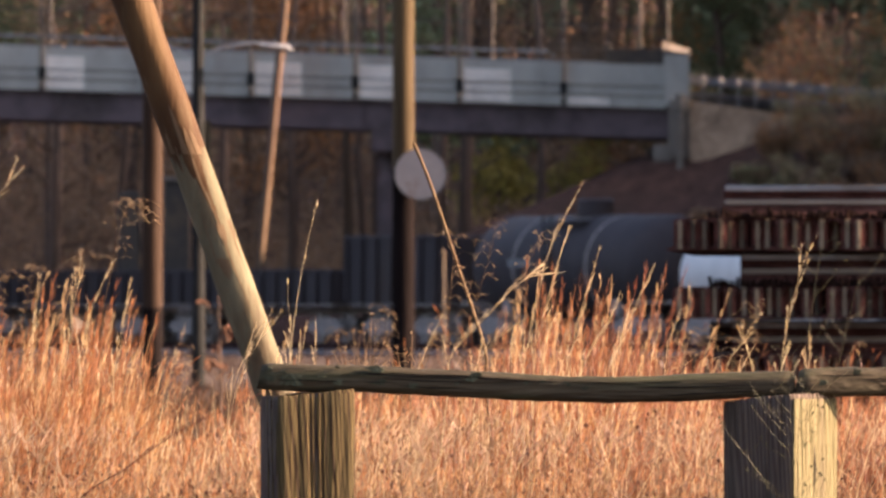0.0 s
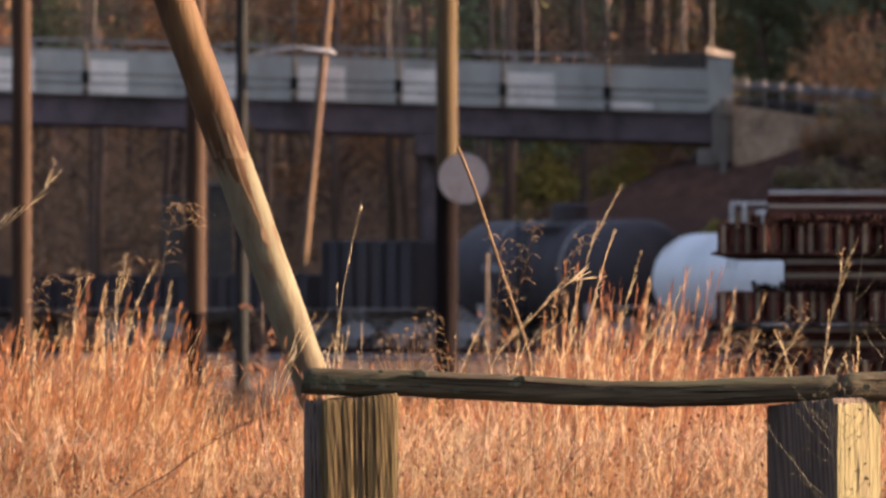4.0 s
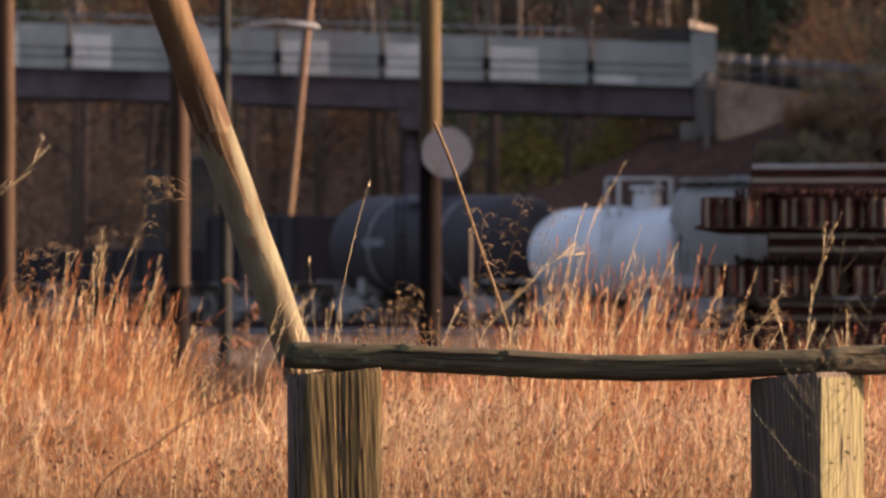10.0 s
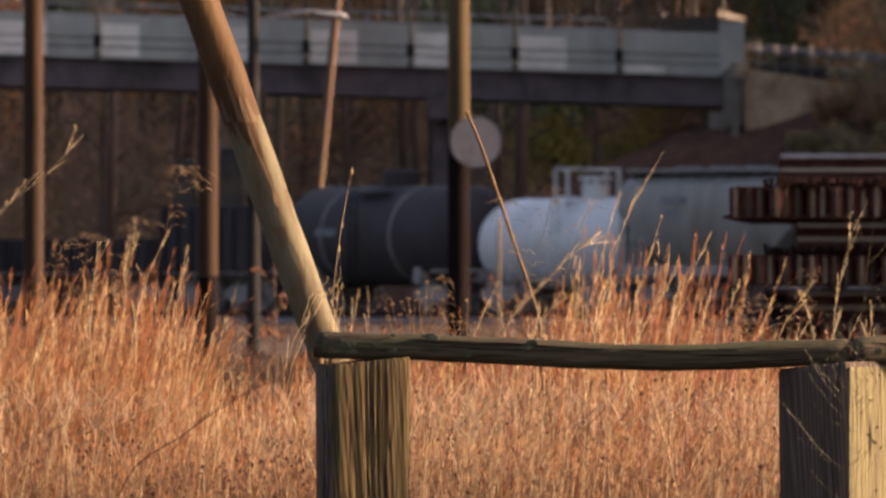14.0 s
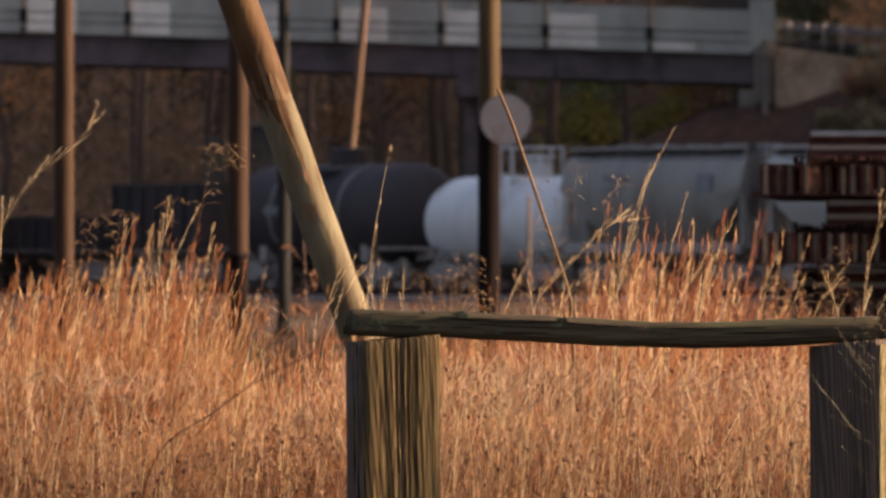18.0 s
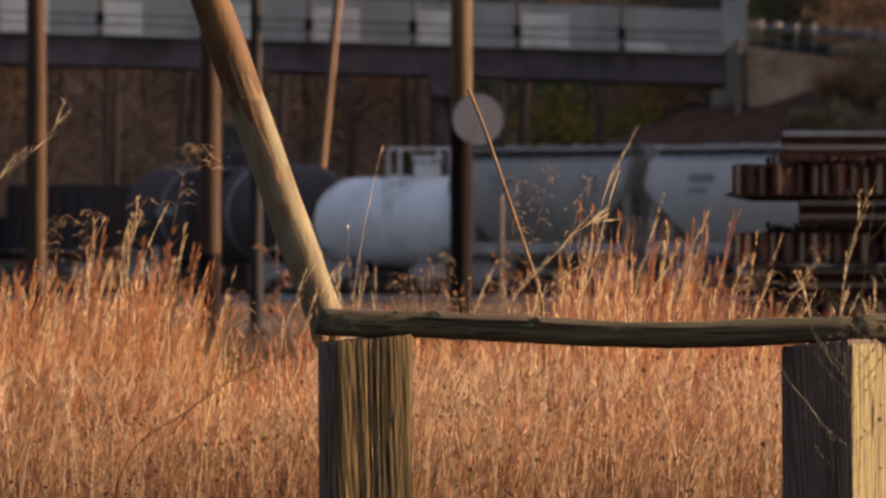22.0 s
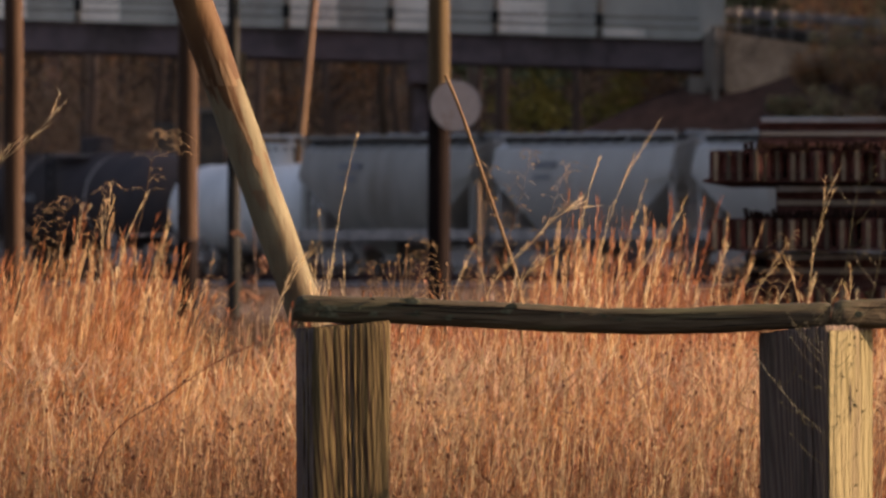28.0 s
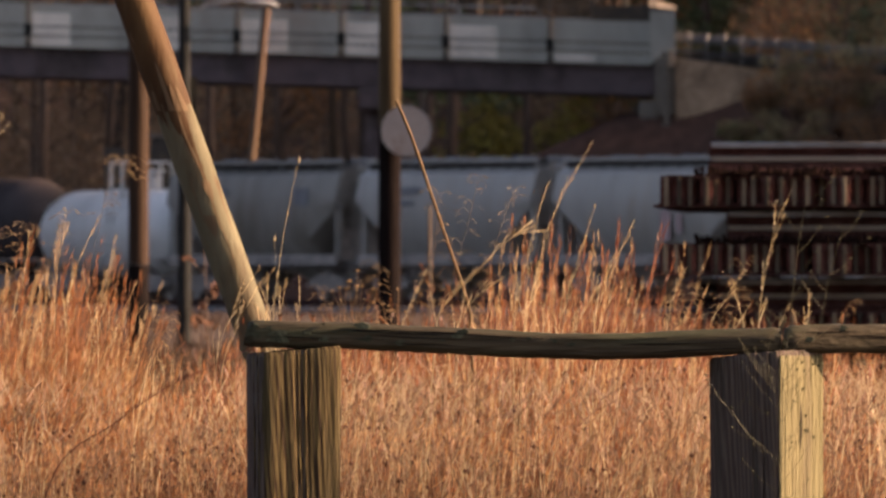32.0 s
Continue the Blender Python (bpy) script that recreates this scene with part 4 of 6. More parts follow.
# ---- the leaning peeled pole ----
def leaning_pole():
    t = thing("leaning_pole", (0, 58, 0), "leaning timber pole, brown bark above and peeled below", "pole")
    p0, p1 = Vector((-0.763, 0, 2.0)), Vector((-0.385, 0, 0.963))
    d = (p1 - p0) / (p0.z - p1.z)
    at = lambda z: p0 + d * (p0.z - z)

    def shaft(za, zb, n, ra, rb):
        pts, rs = [], []
        for i in range(n + 1):
            z = za + (zb - za) * i / n
            pts.append(at(z) + Vector((0.0015 * math.sin(z * 4.1), 0, 0)))
            rs.append(ra + (rb - ra) * i / n + 0.0012 * math.sin(z * 23))
        return pts, rs
    pts, rs = shaft(-0.1, 1.57, 22, 0.052, 0.054)
    part("peeled_foot", Build().tube(pts, rs, 24), M_peeled, t, "pale peeled timber with stains")
    pts, rs = shaft(1.565, 2.9, 18, 0.0543, 0.057)
    part("bark", Build().tube(pts, rs, 24), M_bark, t, "reddish brown bark")
    # tongues of bark over the peeled wood, and bare streaks running up under the bark
    rnd = random.Random(4)

    def tongue(z0, z1, a0, w, r, mat, name):
        b, n, vs = Build(), 10, []
        for i in range(n + 1):
            z = z0 + (z1 - z0) * i / n
            ww = w * (math.sin(math.pi * min(1, 0.5 + 0.5 * i / n)) ** 0.7) * (1 + 0.45 * noise.noise(Vector((z * 14, a0, 2)))) + 0.008
            mid_a = a0 + 0.25 * noise.noise(Vector((z * 5, a0 * 3, 5)))
            for a in (-ww, -ww * 0.4, ww * 0.4, ww):
                vs.append(at(z) + Vector((r * math.cos(mid_a + a), r * math.sin(mid_a + a), 0)))
        b.add(vs, [(i * 4 + j, i * 4 + j + 1, i * 4 + j + 5, i * 4 + j + 4) for i in range(n) for j in (0, 1, 2)])
        part(name, b, mat, t, fix=False)
    for k in range(16):
        long = k > 12
        a0 = rnd.uniform(-3.0, -0.1)
        z1 = 1.57 - (rnd.uniform(0.3, 0.75) if long else rnd.uniform(0.06, 0.3))
        tongue(1.58, z1, a0, rnd.uniform(0.04, 0.11) if long else rnd.uniform(0.08, 0.26), 0.0546 + 0.0002 * (k % 3), M_smudge if long else M_bark, "bark_tongue")
    for k in range(6):
        tongue(1.56, 1.57 + rnd.uniform(0.03, 0.22), rnd.uniform(-3.0, -0.1), rnd.uniform(0.1, 0.3), 0.0552 + 0.0002 * (k % 4), M_smudge, "worn_bark")
    tongue(1.262, 1.2, -1.75, 0.3, 0.0549, M_smudge, "knot")
    tongue(1.36, 1.3, -1.2, 0.22, 0.0549, M_smudge, "knot")


leaning_pole()


# ---- the post and rail fence ----
FY = 51.3


def post(name, x, w, d, top, turn, label, seed, y=FY, wood=M_postwood):
    rnd = random.Random(seed)
    t = thing(name, pose(x, y, 0, 0, 0, turn), label, "fence post", "fence posts")
    n = 208
    # growth rings standing proud, checks and furrows between them, wandering a little along the post
    furrow = [0.0]
    for k in range(n):
        furrow.append(0.55 * furrow[-1] + rnd.gauss(0, 0.0007) - (0.006 if rnd.random() < 0.04 else 0))

    def depth(k, z):
        u = k + 2.4 * math.sin(z * 3.1 + seed) + 1.1 * math.sin(z * 8.3 + k * 0.05)
        a = math.floor(u)
        return furrow[a % n] + (furrow[(a + 1) % n] - furrow[a % n]) * (u - a)

    def ring(z):
        pts = []
        for k in range(n):
            a = 2 * math.pi * k / n
            c, s = math.cos(a), math.sin(a)
            q = (abs(c) ** 12 + abs(s) ** 12) ** (-1 / 12)
            g = 1 + min(0.002, depth(k, z)) / (w / 2)
            e = (1 + 0.008 * math.sin(z * 9)) * (0.97 if z == top else 1)
            pts.append((c * q * w / 2 * g * e, s * q * d / 2 * g * e, z + (0.02 * c * q / 2 + 0.6 * depth(k, z) if z >= top - 0.02 else 0)))
        return pts
    b = Build()
    zs = [-0.1, 0.3] + [0.4 + (top - 0.41) * i / 15 for i in range(15)] + [top - 0.01, top]
    b.loft([ring(z) for z in zs])
    outline = [p[:2] for p in ring(0.6)]
    shaft = part("shaft", b, wood, t, "weathered split-grained timber", smooth=50)
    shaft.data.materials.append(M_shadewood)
    for p in shaft.data.polygons:        # faces turned from the sun are painted darker, as shade
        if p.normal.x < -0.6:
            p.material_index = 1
    # raised grain strips and checks
    for k in range(14):
        i = rnd.randrange(n)
        px, py = outline[i]
        z0, z1 = rnd.uniform(0.3, 0.7), top - rnd.uniform(0.0, 0.08)
        r = rnd.uniform(0.001, 0.0025)
        wob = rnd.uniform(-0.006, 0.006)
        b = Build().tube([(px * 0.985, py * 0.985, z0), (px * 0.99 + wob, py * 0.99, (z0 + z1) / 2), (px * 0.985, py * 0.985, z1)], [0.0006, r, 0.0006], 5)
        part("grain_ridge", b, wood, t)
    return t


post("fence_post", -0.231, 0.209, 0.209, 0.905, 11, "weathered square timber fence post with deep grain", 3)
# shaft in the shade tone, one face plated in a sunlit tone
sunny_post = post("fence_post", 0.962, 0.222, 0.2, 0.893, -37, "weathered square timber fence post, one face painted sunlit", 8, FY, M_shadewood)
part("bleached_face", Build().box((0.1105, 0.0, 0.44), (0.006, 0.186, 0.9), 0.002), M_sunlitwood, sunny_post, "pale timber face painted as sunlit")


def rail(x0, x1, z_of, thick, deep, label, seed, moss, back=0.0):
    rnd = random.Random(seed)
    fy = lambda x: FY + 0.02 + back * (x - x0)
    t = thing("fence_rail", (0, 0, 0), label, "fence rail", "fence rails")
    b = Build()
    rings = []
    n = int((x1 - x0) / 0.02)
    for i in range(n + 1):
        x = x0 + (x1 - x0) * i / n
        tz = thick * (1 + 0.1 * noise.noise(Vector((x * 6, seed, 0)))) / 2
        e = 0.86 if i in (0, n) else 1
        ring = []
        for a in [2 * math.pi * (k + 0.5) / 18 for k in range(18)]:
            c, s = math.cos(a), math.sin(a)
            q = (abs(c) ** 9 + abs(s) ** 9) ** (-1 / 9)
            j = 1 + 0.09 * noise.noise(Vector((x * 18, a * 3, seed))) + 0.05 * noise.noise(Vector((x * 60, a * 5, seed)))
            ring.append((x + (0.008 * s if i == 0 else 0), fy(x) + c * q * deep / 2 * e, z_of(x) + s * q * tz * e * j))
        rings.append(ring)
    b.loft(rings)
    part("plank", b, M_railwood, t, smooth=55)
    # cracks along the near edge and tufts of lichen
    for k in range(12):
        xa = rnd.uniform(x0 + 0.02, x1 - 0.3)
        l, dz = rnd.uniform(0.08, 0.3), rnd.uniform(-0.3, 0.3) * thick
        pts = [(xa + l * s, fy(xa + l * s) - deep / 2 - 0.0005, z_of(xa + l * s) + dz + rnd.uniform(-0.002, 0.002)) for s in (0, 0.3, 0.6, 1)]
        part("crack", Build().tube(pts, [0.0004, 0.0016, 0.0012, 0.0004], 5), M_shadecrack, t)
    for k in range(moss):
        xa = x0 + 0.02 + (x1 - x0) * 0.6 * rnd.random() ** 1.6
        r = rnd.uniform(0.005, 0.014)
        za = z_of(xa) + rnd.uniform(-0.25, 0.45) * thick
        ring = lambda f, d: [(xa + f * r * 1.5 * math.cos(2 * math.pi * j / 9) * (0.8 + 1.4 * noise.noise(Vector((j * 0.9, k * 1.7, 1)))), fy(xa) - deep / 2 - d, za + f * r * 0.8 * math.sin(2 * math.pi * j / 9)) for j in range(9)]
        part("lichen_patch", Build().loft([ring(1.0, -0.003), ring(0.92, 0.0008), ring(0.3, 0.0014)]), M_lichen, t)
    return t


rail(-0.352, 1.0, lambda x: 0.945 - 0.013 * (x + 0.352) - 0.020 * math.sin(min(1, max(0, (x + 0.1) / 1.1)) * math.pi) + 0.002 * math.sin(x * 9), 0.066, 0.168, "warped mossy timber fence rail nailed across two posts", 2, 26)
rail(1.006, 2.9, lambda x: 0.928 + 0.012 * (x - 1.0) + 0.002 * math.sin(x * 7), 0.072, 0.19, "cracked grey timber fence rail", 6, 8, 0.28)
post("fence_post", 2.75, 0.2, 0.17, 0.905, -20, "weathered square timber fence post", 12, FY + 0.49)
for k, (x, z) in enumerate(((-0.265, 0.985), (-0.18, 0.983), (0.94, 0.966))):
    b = Build().tube([(x, FY - 0.02, z - 0.03), (x, FY - 0.02, z + 0.004), (x, FY - 0.02, z + 0.008)], [0.003, 0.003, 0.007], 8)
    solo("nail", b, M_nail, "rusty nail standing proud of the rail", "nail", "nails in the rail")


# ---- trees, woods and bushes ----
def leaf_quads(b, centre, radii, count, size, rnd):
    for _ in range(count):
        while True:
            p = Vector((rnd.uniform(-1, 1), rnd.uniform(-1, 1), rnd.uniform(-1, 1)))
            if 0.15 < p.length < 1:
                break
        c = Vector(centre) + Vector((p.x * radii[0], p.y * radii[1], p.z * radii[2]))
        a = Vector((rnd.uniform(-1, 1), rnd.uniform(-1, 1), rnd.uniform(-1, 1))).normalized()
        d = a.orthogonal().normalized()
        s = size * rnd.uniform(0.6, 1.4)
        n = len(b.v)
        b.v += [tuple(c - a * s), tuple(c + d * s * 0.5), tuple(c + a * s), tuple(c - d * s * 0.5)]
        b.f.append((n, n + 1, n + 2, n + 3))


def tree(height, spread, leaf, rnd, label, clumps=34, leaves=170, size=0.08, low=0.18):
    t = thing("tree", (0, 0, 0), label, "tree", "trees behind the bridge")
    r = height * 0.014
    pts = [(0.12 * math.sin(z * 1.3 + r * 90), 0, z) for z in [height * k / 8 for k in range(9)]]
    trunk = part("trunk", Build().tube([(0, 0, -0.6)] + pts[1:], [r * 1.3] + [r * (1 - 0.85 * k / 8) for k in range(1, 9)], 8), M_trunk, t, "bare grey-brown trunk")
    b, lf = Build(), Build()
    for k in range(clumps):
        z = height * (low + (0.98 - low) * rnd.random() ** 0.8)
        a = rnd.uniform(0, 2 * math.pi)
        reach = spread * (0.25 + 0.75 * rnd.random()) * (1.05 - 0.6 * z / height)
        tip = Vector((reach * math.cos(a), reach * math.sin(a), z + reach * 0.35))
        start = Vector((0, 0, z - reach * 0.2))
        b.tube([start, (start + tip) / 2 + Vector((0, 0, 0.1)), tip], [r * 0.35, r * 0.22, r * 0.06], 5)
        leaf_quads(lf, tip, (spread * 0.45, spread * 0.45, spread * 0.34), leaves, size, rnd)
    part("limb_mass", b, M_trunk, t)["kind"] = "stuff"
    part("crown", lf, leaf, t, "autumn leaves, thin and ragged", smooth=0, fix=False)["kind"] = "stuff"
    return t


def woods():
    rnd = random.Random(21)
    kinds = [tree(15, 3.2, M_leafbrown, rnd, "tall autumn tree with thinning brown leaves"),
             tree(13, 2.8, M_leaforange, rnd, "autumn tree with orange leaves", 26, 130),
             tree(16, 2.6, M_leafdark, rnd, "tall dark evergreen tree", 40, 180, 0.13, 0.25),
             tree(14, 2.4, M_leafbrown, rnd, "nearly bare autumn tree", 22, 90)]
    spots = []
    for row, y0 in enumerate((624, 634, 646)):
        for i in range(14):
            spots.append((-21 + i * 3.1 + rnd.uniform(-1.2, 1.2) + row, y0 + rnd.uniform(-3.5, 3.5), rnd.randrange(4)))
    for i in range(64):      # unseen trees beside the road, added to keep the sun off the woods
        spots.append((rnd.uniform(18, 58), rnd.uniform(609, 660), rnd.choice((0, 2, 2))))
    # more unseen trees that thicken the shade over the woods
    for i in range(60):
        spots.append((rnd.uniform(16, 46), rnd.uniform(614, 700), rnd.choice((0, 2, 3))))
    # an unseen evergreen row, added against the sun
    for i in range(44):
        spots.append((rnd.uniform(18.5, 26), 611 + i * 1.1, 2))
    for i in range(100):      # unseen trees, added to shade the train
        spots.append((rnd.uniform(19, 36), rnd.uniform(538, 585), 2))
    used = set()
    for x, y, k in spots:
        m = pose(x, y, land(x, y) - 0.1, 0, 0, rnd.uniform(0, 360)) @ Matrix.Scale(rnd.uniform(0.8, 1.15) * (1.2 if x > 18 else 1.0), 4)
        if k not in used:
            used.add(k)
            kinds[k].matrix_basis = m
        else:
            copy_thing(kinds[k], m)
    for i in range(64):      # unseen low trees on the road's shoulder, added to shade the slope
        x, y = rnd.uniform(18, 24), rnd.uniform(582, 594.3)
        copy_thing(kinds[2], pose(x, y, land(x, y) - 0.1, 0, 0, rnd.uniform(0, 360)) @ Matrix.Scale(max(0.15, ((13.8 if y < 590.6 else 11.2) - land(x, y)) / 16), 4))
    for i in range(22):      # unseen tallest trees, farther towards the sun, added to shade the far wagons
        x, y = rnd.uniform(34, 46), rnd.uniform(582.5, 590.8)
        copy_thing(kinds[2], pose(x, y, land(x, y) - 0.1, 0, 0, rnd.uniform(0, 360)) @ Matrix.Scale((24.5 + (x - 40) * 0.4 - land(x, y)) / 16, 4))
    g = tree(6.5, 1.5, M_leafgreen, rnd, "small tree with yellow-green leaves", 22, 80, 0.11, 0.35)
    g.matrix_basis = pose(3.0, 622, land(3, 622))
    copy_thing(g, pose(5.6, 627, land(5.6, 627)) @ Matrix.Scale(0.85, 4))
    # deep woods behind: stems and leaf masses
    b = Build()
    for i in range(330):
        x, y = rnd.uniform(-34, 34), rnd.uniform(650, 700)
        z = land(x, y)
        h, r = rnd.uniform(9, 17), rnd.uniform(0.08, 0.2)
        b.tube([(x, y, z - 0.3), (x + rnd.uniform(-0.3, 0.3), y, z + h * 0.5), (x + rnd.uniform(-0.6, 0.6), y, z + h)], [r, r * 0.8, r * 0.3], 6)
    solo("wood_stems", b, M_trunk, "bare stems of the woods behind", "trees", kind="stuff", fix=False)
    for mat, count, name in ((M_leafbrown, 20000, "brown"), (M_leafdark, 16000, "dark green"), (M_leaforange, 5000, "orange")):
        b = Build()
        for _ in range(count // 40):
            x, y = rnd.uniform(-36, 36), rnd.uniform(652, 712)
            leaf_quads(b, (x, y, land(x, y) + rnd.uniform(0.2, 15)), (2.4, 2.4, 1.7), 130, 0.13, rnd)
        solo("wood_leaves", b, mat, "far autumn woods, " + name + " leaf masses", "woods", kind="stuff", smooth=0, fix=False)
    # undergrowth beneath the bridge and along the slope
    b = Build()
    for _ in range(900):
        x, y = rnd.uniform(-30, 14), rnd.uniform(613, 648)
        leaf_quads(b, (x, y, land(x, y) + rnd.uniform(0.1, 0.9) + rnd.random() ** 1.5 * (y - 613) * 0.17), (1.7, 1.7, 1.0), 150, 0.085, rnd)
    solo("undergrowth", b, M_leafbrown, "brown leafless undergrowth beyond the bridge", "undergrowth", kind="stuff", smooth=0, fix=False)


def bare_trunk(x, y, r, h, lean, mat, label, seed):
    """A slender forest tree seen up to the bridge: trunk, flared foot and a few dead limbs."""
    rnd = random.Random(seed)
    t = thing("bare_tree", (x, y, land(x, y) - 0.1), label, "tree", "bare trees beyond the bridge")
    at = lambda z: Vector((lean * z + 0.06 * math.sin(z * 0.9 + seed), 0.05 * math.cos(z * 0.7 + seed), z))
    zs = (0, 0.25, 0.8, 2.2, 4.2, 6.5, h)
    part("trunk", Build().tube([at(z) for z in zs], [r * k for k in (1.7, 1.25, 1.05, 0.97, 0.88, 0.75, 0.35)], 10), mat, t)
    for k in range(7):
        z = rnd.uniform(1.6, h * 0.9)
        a, l = rnd.uniform(0, 6.28), rnd.uniform(0.5, 1.6)
        p = at(z)
        e = p + Vector((math.cos(a) * l, math.sin(a) * l * 0.6, l * rnd.uniform(0.2, 0.8)))
        part("limb", Build().tube([p, p.lerp(e, 0.5) + Vector((0, 0, -0.08)), e], [r * 0.3, r * 0.2, r * 0.06], 6), mat, t)


def bush(x, y, h, w, mats, rnd, label):
    t = thing("bush", (x, y, land(x, y) - 0.05), label, "bush", "bushes on the embankment")
    b = Build()
    tips = []
    for k in range(16):
        a, rr = rnd.uniform(0, 6.28), w * rnd.uniform(0.2, 1.0)
        tip = Vector((rr * math.cos(a), rr * math.sin(a) * 0.7, h * rnd.uniform(0.35, 1.0)))
        b.tube([(0, 0, 0), (tip.x * 0.4, tip.y * 0.4, tip.z * 0.55), tip], [0.05, 0.03, 0.008], 5)
        tips.append(tip)
    part("branch_mass", b, M_trunk, t, "bare branching stems")["kind"] = "stuff"
    for mat, share in mats:
        lf = Build()
        for tip in tips:
            leaf_quads(lf, tip * rnd.uniform(0.6, 1.0), (w * 0.33, w * 0.33, h * 0.16), int(190 * share), 0.05, rnd)
        part("foliage", lf, mat, t, smooth=0, fix=False)["kind"] = "stuff"


def bushes():
    rnd = random.Random(8)
    for x, y, h, w, kind in ((10.3, 591.6, 1.0, 0.7, 0), (11.2, 592.0, 1.7, 0.9, 1), (12.1, 592.2, 2.3, 1.2, 0), (8.9, 589.5, 1.3, 0.9, 1), (10.4, 589.8, 1.2, 1.0, 1), (11.6, 590.0, 1.7, 1.2, 0), (12.8, 591.0, 2.6, 1.4, 1), (13.8, 592, 2.4, 1.3, 0),
                             (12.6, 588.6, 2.0, 1.4, 1), (14.4, 589.5, 2.5, 1.5, 1), (11.6, 609, 4.6, 2.0, 1), (13.6, 610, 5.4, 2.4, 1), (9.6, 611, 3.8, 1.8, 0), (16.0, 610, 5.5, 2.6, 0), (7.9, 590.2, 0.8, 0.5, 2)):
        mats = {0: [(M_bushleaf, 0.5), (M_leafbrown, 0.4)], 1: [(M_leafbrown, 0.5), (M_leaforange, 0.35)], 2: [(M_leafgreen, 0.9)]}[kind]
        bush(x, y, h, w, mats, rnd, ("dull green-brown bush", "brown and orange autumn bush", "small yellow-green bush")[kind] + " on the embankment slope")


woods()
# the first trunk gets a paler wood in place of sunlight
for k, (x, y, r, h, lean) in enumerate(((-1.6, 611.5, 0.15, 9.5, 0.01), (-1.1, 612, 0.13, 10, -0.015), (-0.62, 611.2, 0.17, 10, 0.01), (1.3, 611.6, 0.14, 9, 0.02), (2.05, 611.0, 0.19, 10, 0.0), (4.35, 611.8, 0.12, 9, -0.02), (-3.3, 612, 0.14, 10, 0.015), (-5.2, 611.4, 0.17, 10, -0.01), (-8.4, 611.8, 0.15, 9, 0.02), (-10.3, 611.2, 0.18, 10, 0.0))):
    bare_trunk(x, y, r, h, lean, M_palepole if k == 0 else M_trunk, "slender tree trunk painted pale as if sunlit" if k == 0 else "slender dark forest tree with dead limbs", 50 + k)
bushes()

# ---- the grass field ----
GRASS = []
TUFTS = []


def blade(b, tops, rnd, bx, by, h, lx, ly, width, fuzz):
    """One dry stem, bowed, with feathery side leaves and tufts up its length."""
    cx, cy = rnd.gauss(0.3 * lx, 0.07), rnd.gauss(0, 0.05)
    a = rnd.uniform(0, math.pi)
    wv = Vector((math.cos(a), math.sin(a), 0)) * width * rnd.uniform(0.3, 0.9)
    at = lambda k: Vector((bx + lx * h * k + cx * h * k * k, by + ly * h * k + cy * h * k * k, h * k))
    n = len(b.v)
    for k, s in ((0, 0.8), (0.45, 1.0), (0.8, 0.75)):
        p = at(k)
        b.v += [tuple(p - wv * s), tuple(p + wv * s)]
    b.v.append(tuple(at(1)))
    b.f += [(n, n + 1, n + 3, n + 2), (n + 2, n + 3, n + 5, n + 4), (n + 4, n + 5, n + 6)]
    for _ in range(fuzz):
        k = 1 - 0.6 * rnd.random()
        p = at(k)
        d = Vector((lx + 2 * cx * k + rnd.gauss(0.02, 0.26), ly + rnd.gauss(0, 0.26), 1.0)).normalized() * rnd.uniform(0.015, 0.06)
        w2 = Vector((rnd.uniform(-1, 1), rnd.uniform(-1, 1), 0.2)).normalized() * width * rnd.uniform(0.4, 1.15)
        n = len(tops.v)
        tops.v += [tuple(p), tuple(p + d * 0.5 + w2), tuple(p + d), tuple(p + d * 0.5 - w2)]
        tops.f.append((n, n + 1, n + 2, n + 3))


def meadow(name, y0, y1, clumps, per, height, width, rnd, x_lo=-1.0, x_hi=1.0, burst=0.05, fuzz=12, label="dry orange broom grass in the field", fan=0.1, mat=M_grass):
    """Tufts of dry blades that fan out from their feet; x_lo and x_hi are shares of the strip's half width."""
    b = Build()
    for _ in range(clumps):
        y = rnd.uniform(y0, y1)
        half = 0.0248 * y
        x = half * rnd.uniform(x_lo, x_hi)
        if y < 75 and noise.noise(Vector((x * 6, y * 0.7, 21))) < -0.12:      # bare gaps between the tufts
            continue
        hh = height(x / half, y) * (1 + 0.22 * noise.noise(Vector((x * 3.5, y * 0.6, 3))) + 0.14 * noise.noise(Vector((x * 11, y * 2, 7))))
        lean0 = (0.15 if x < -0.6 and y < 60 else 0.06) + 0.2 * noise.noise(Vector((x * 2.2, y * 0.5, 11))) + rnd.gauss(0, 0.09)
        for _ in range(per):
            off = rnd.gauss(0, 1)
            h = hh * (1 - 0.5 * rnd.random() ** 1.6) * (1 - 0.06 * off * off)
            blade(b, b, rnd, x + off * burst, y + rnd.gauss(0, burst), max(0.1, h), lean0 + off * fan + rnd.gauss(0, 0.06), rnd.gauss(0, 0.06), width, fuzz)
    return solo(name, b, mat, label, "grass", kind="stuff", smooth=0, fix=False)


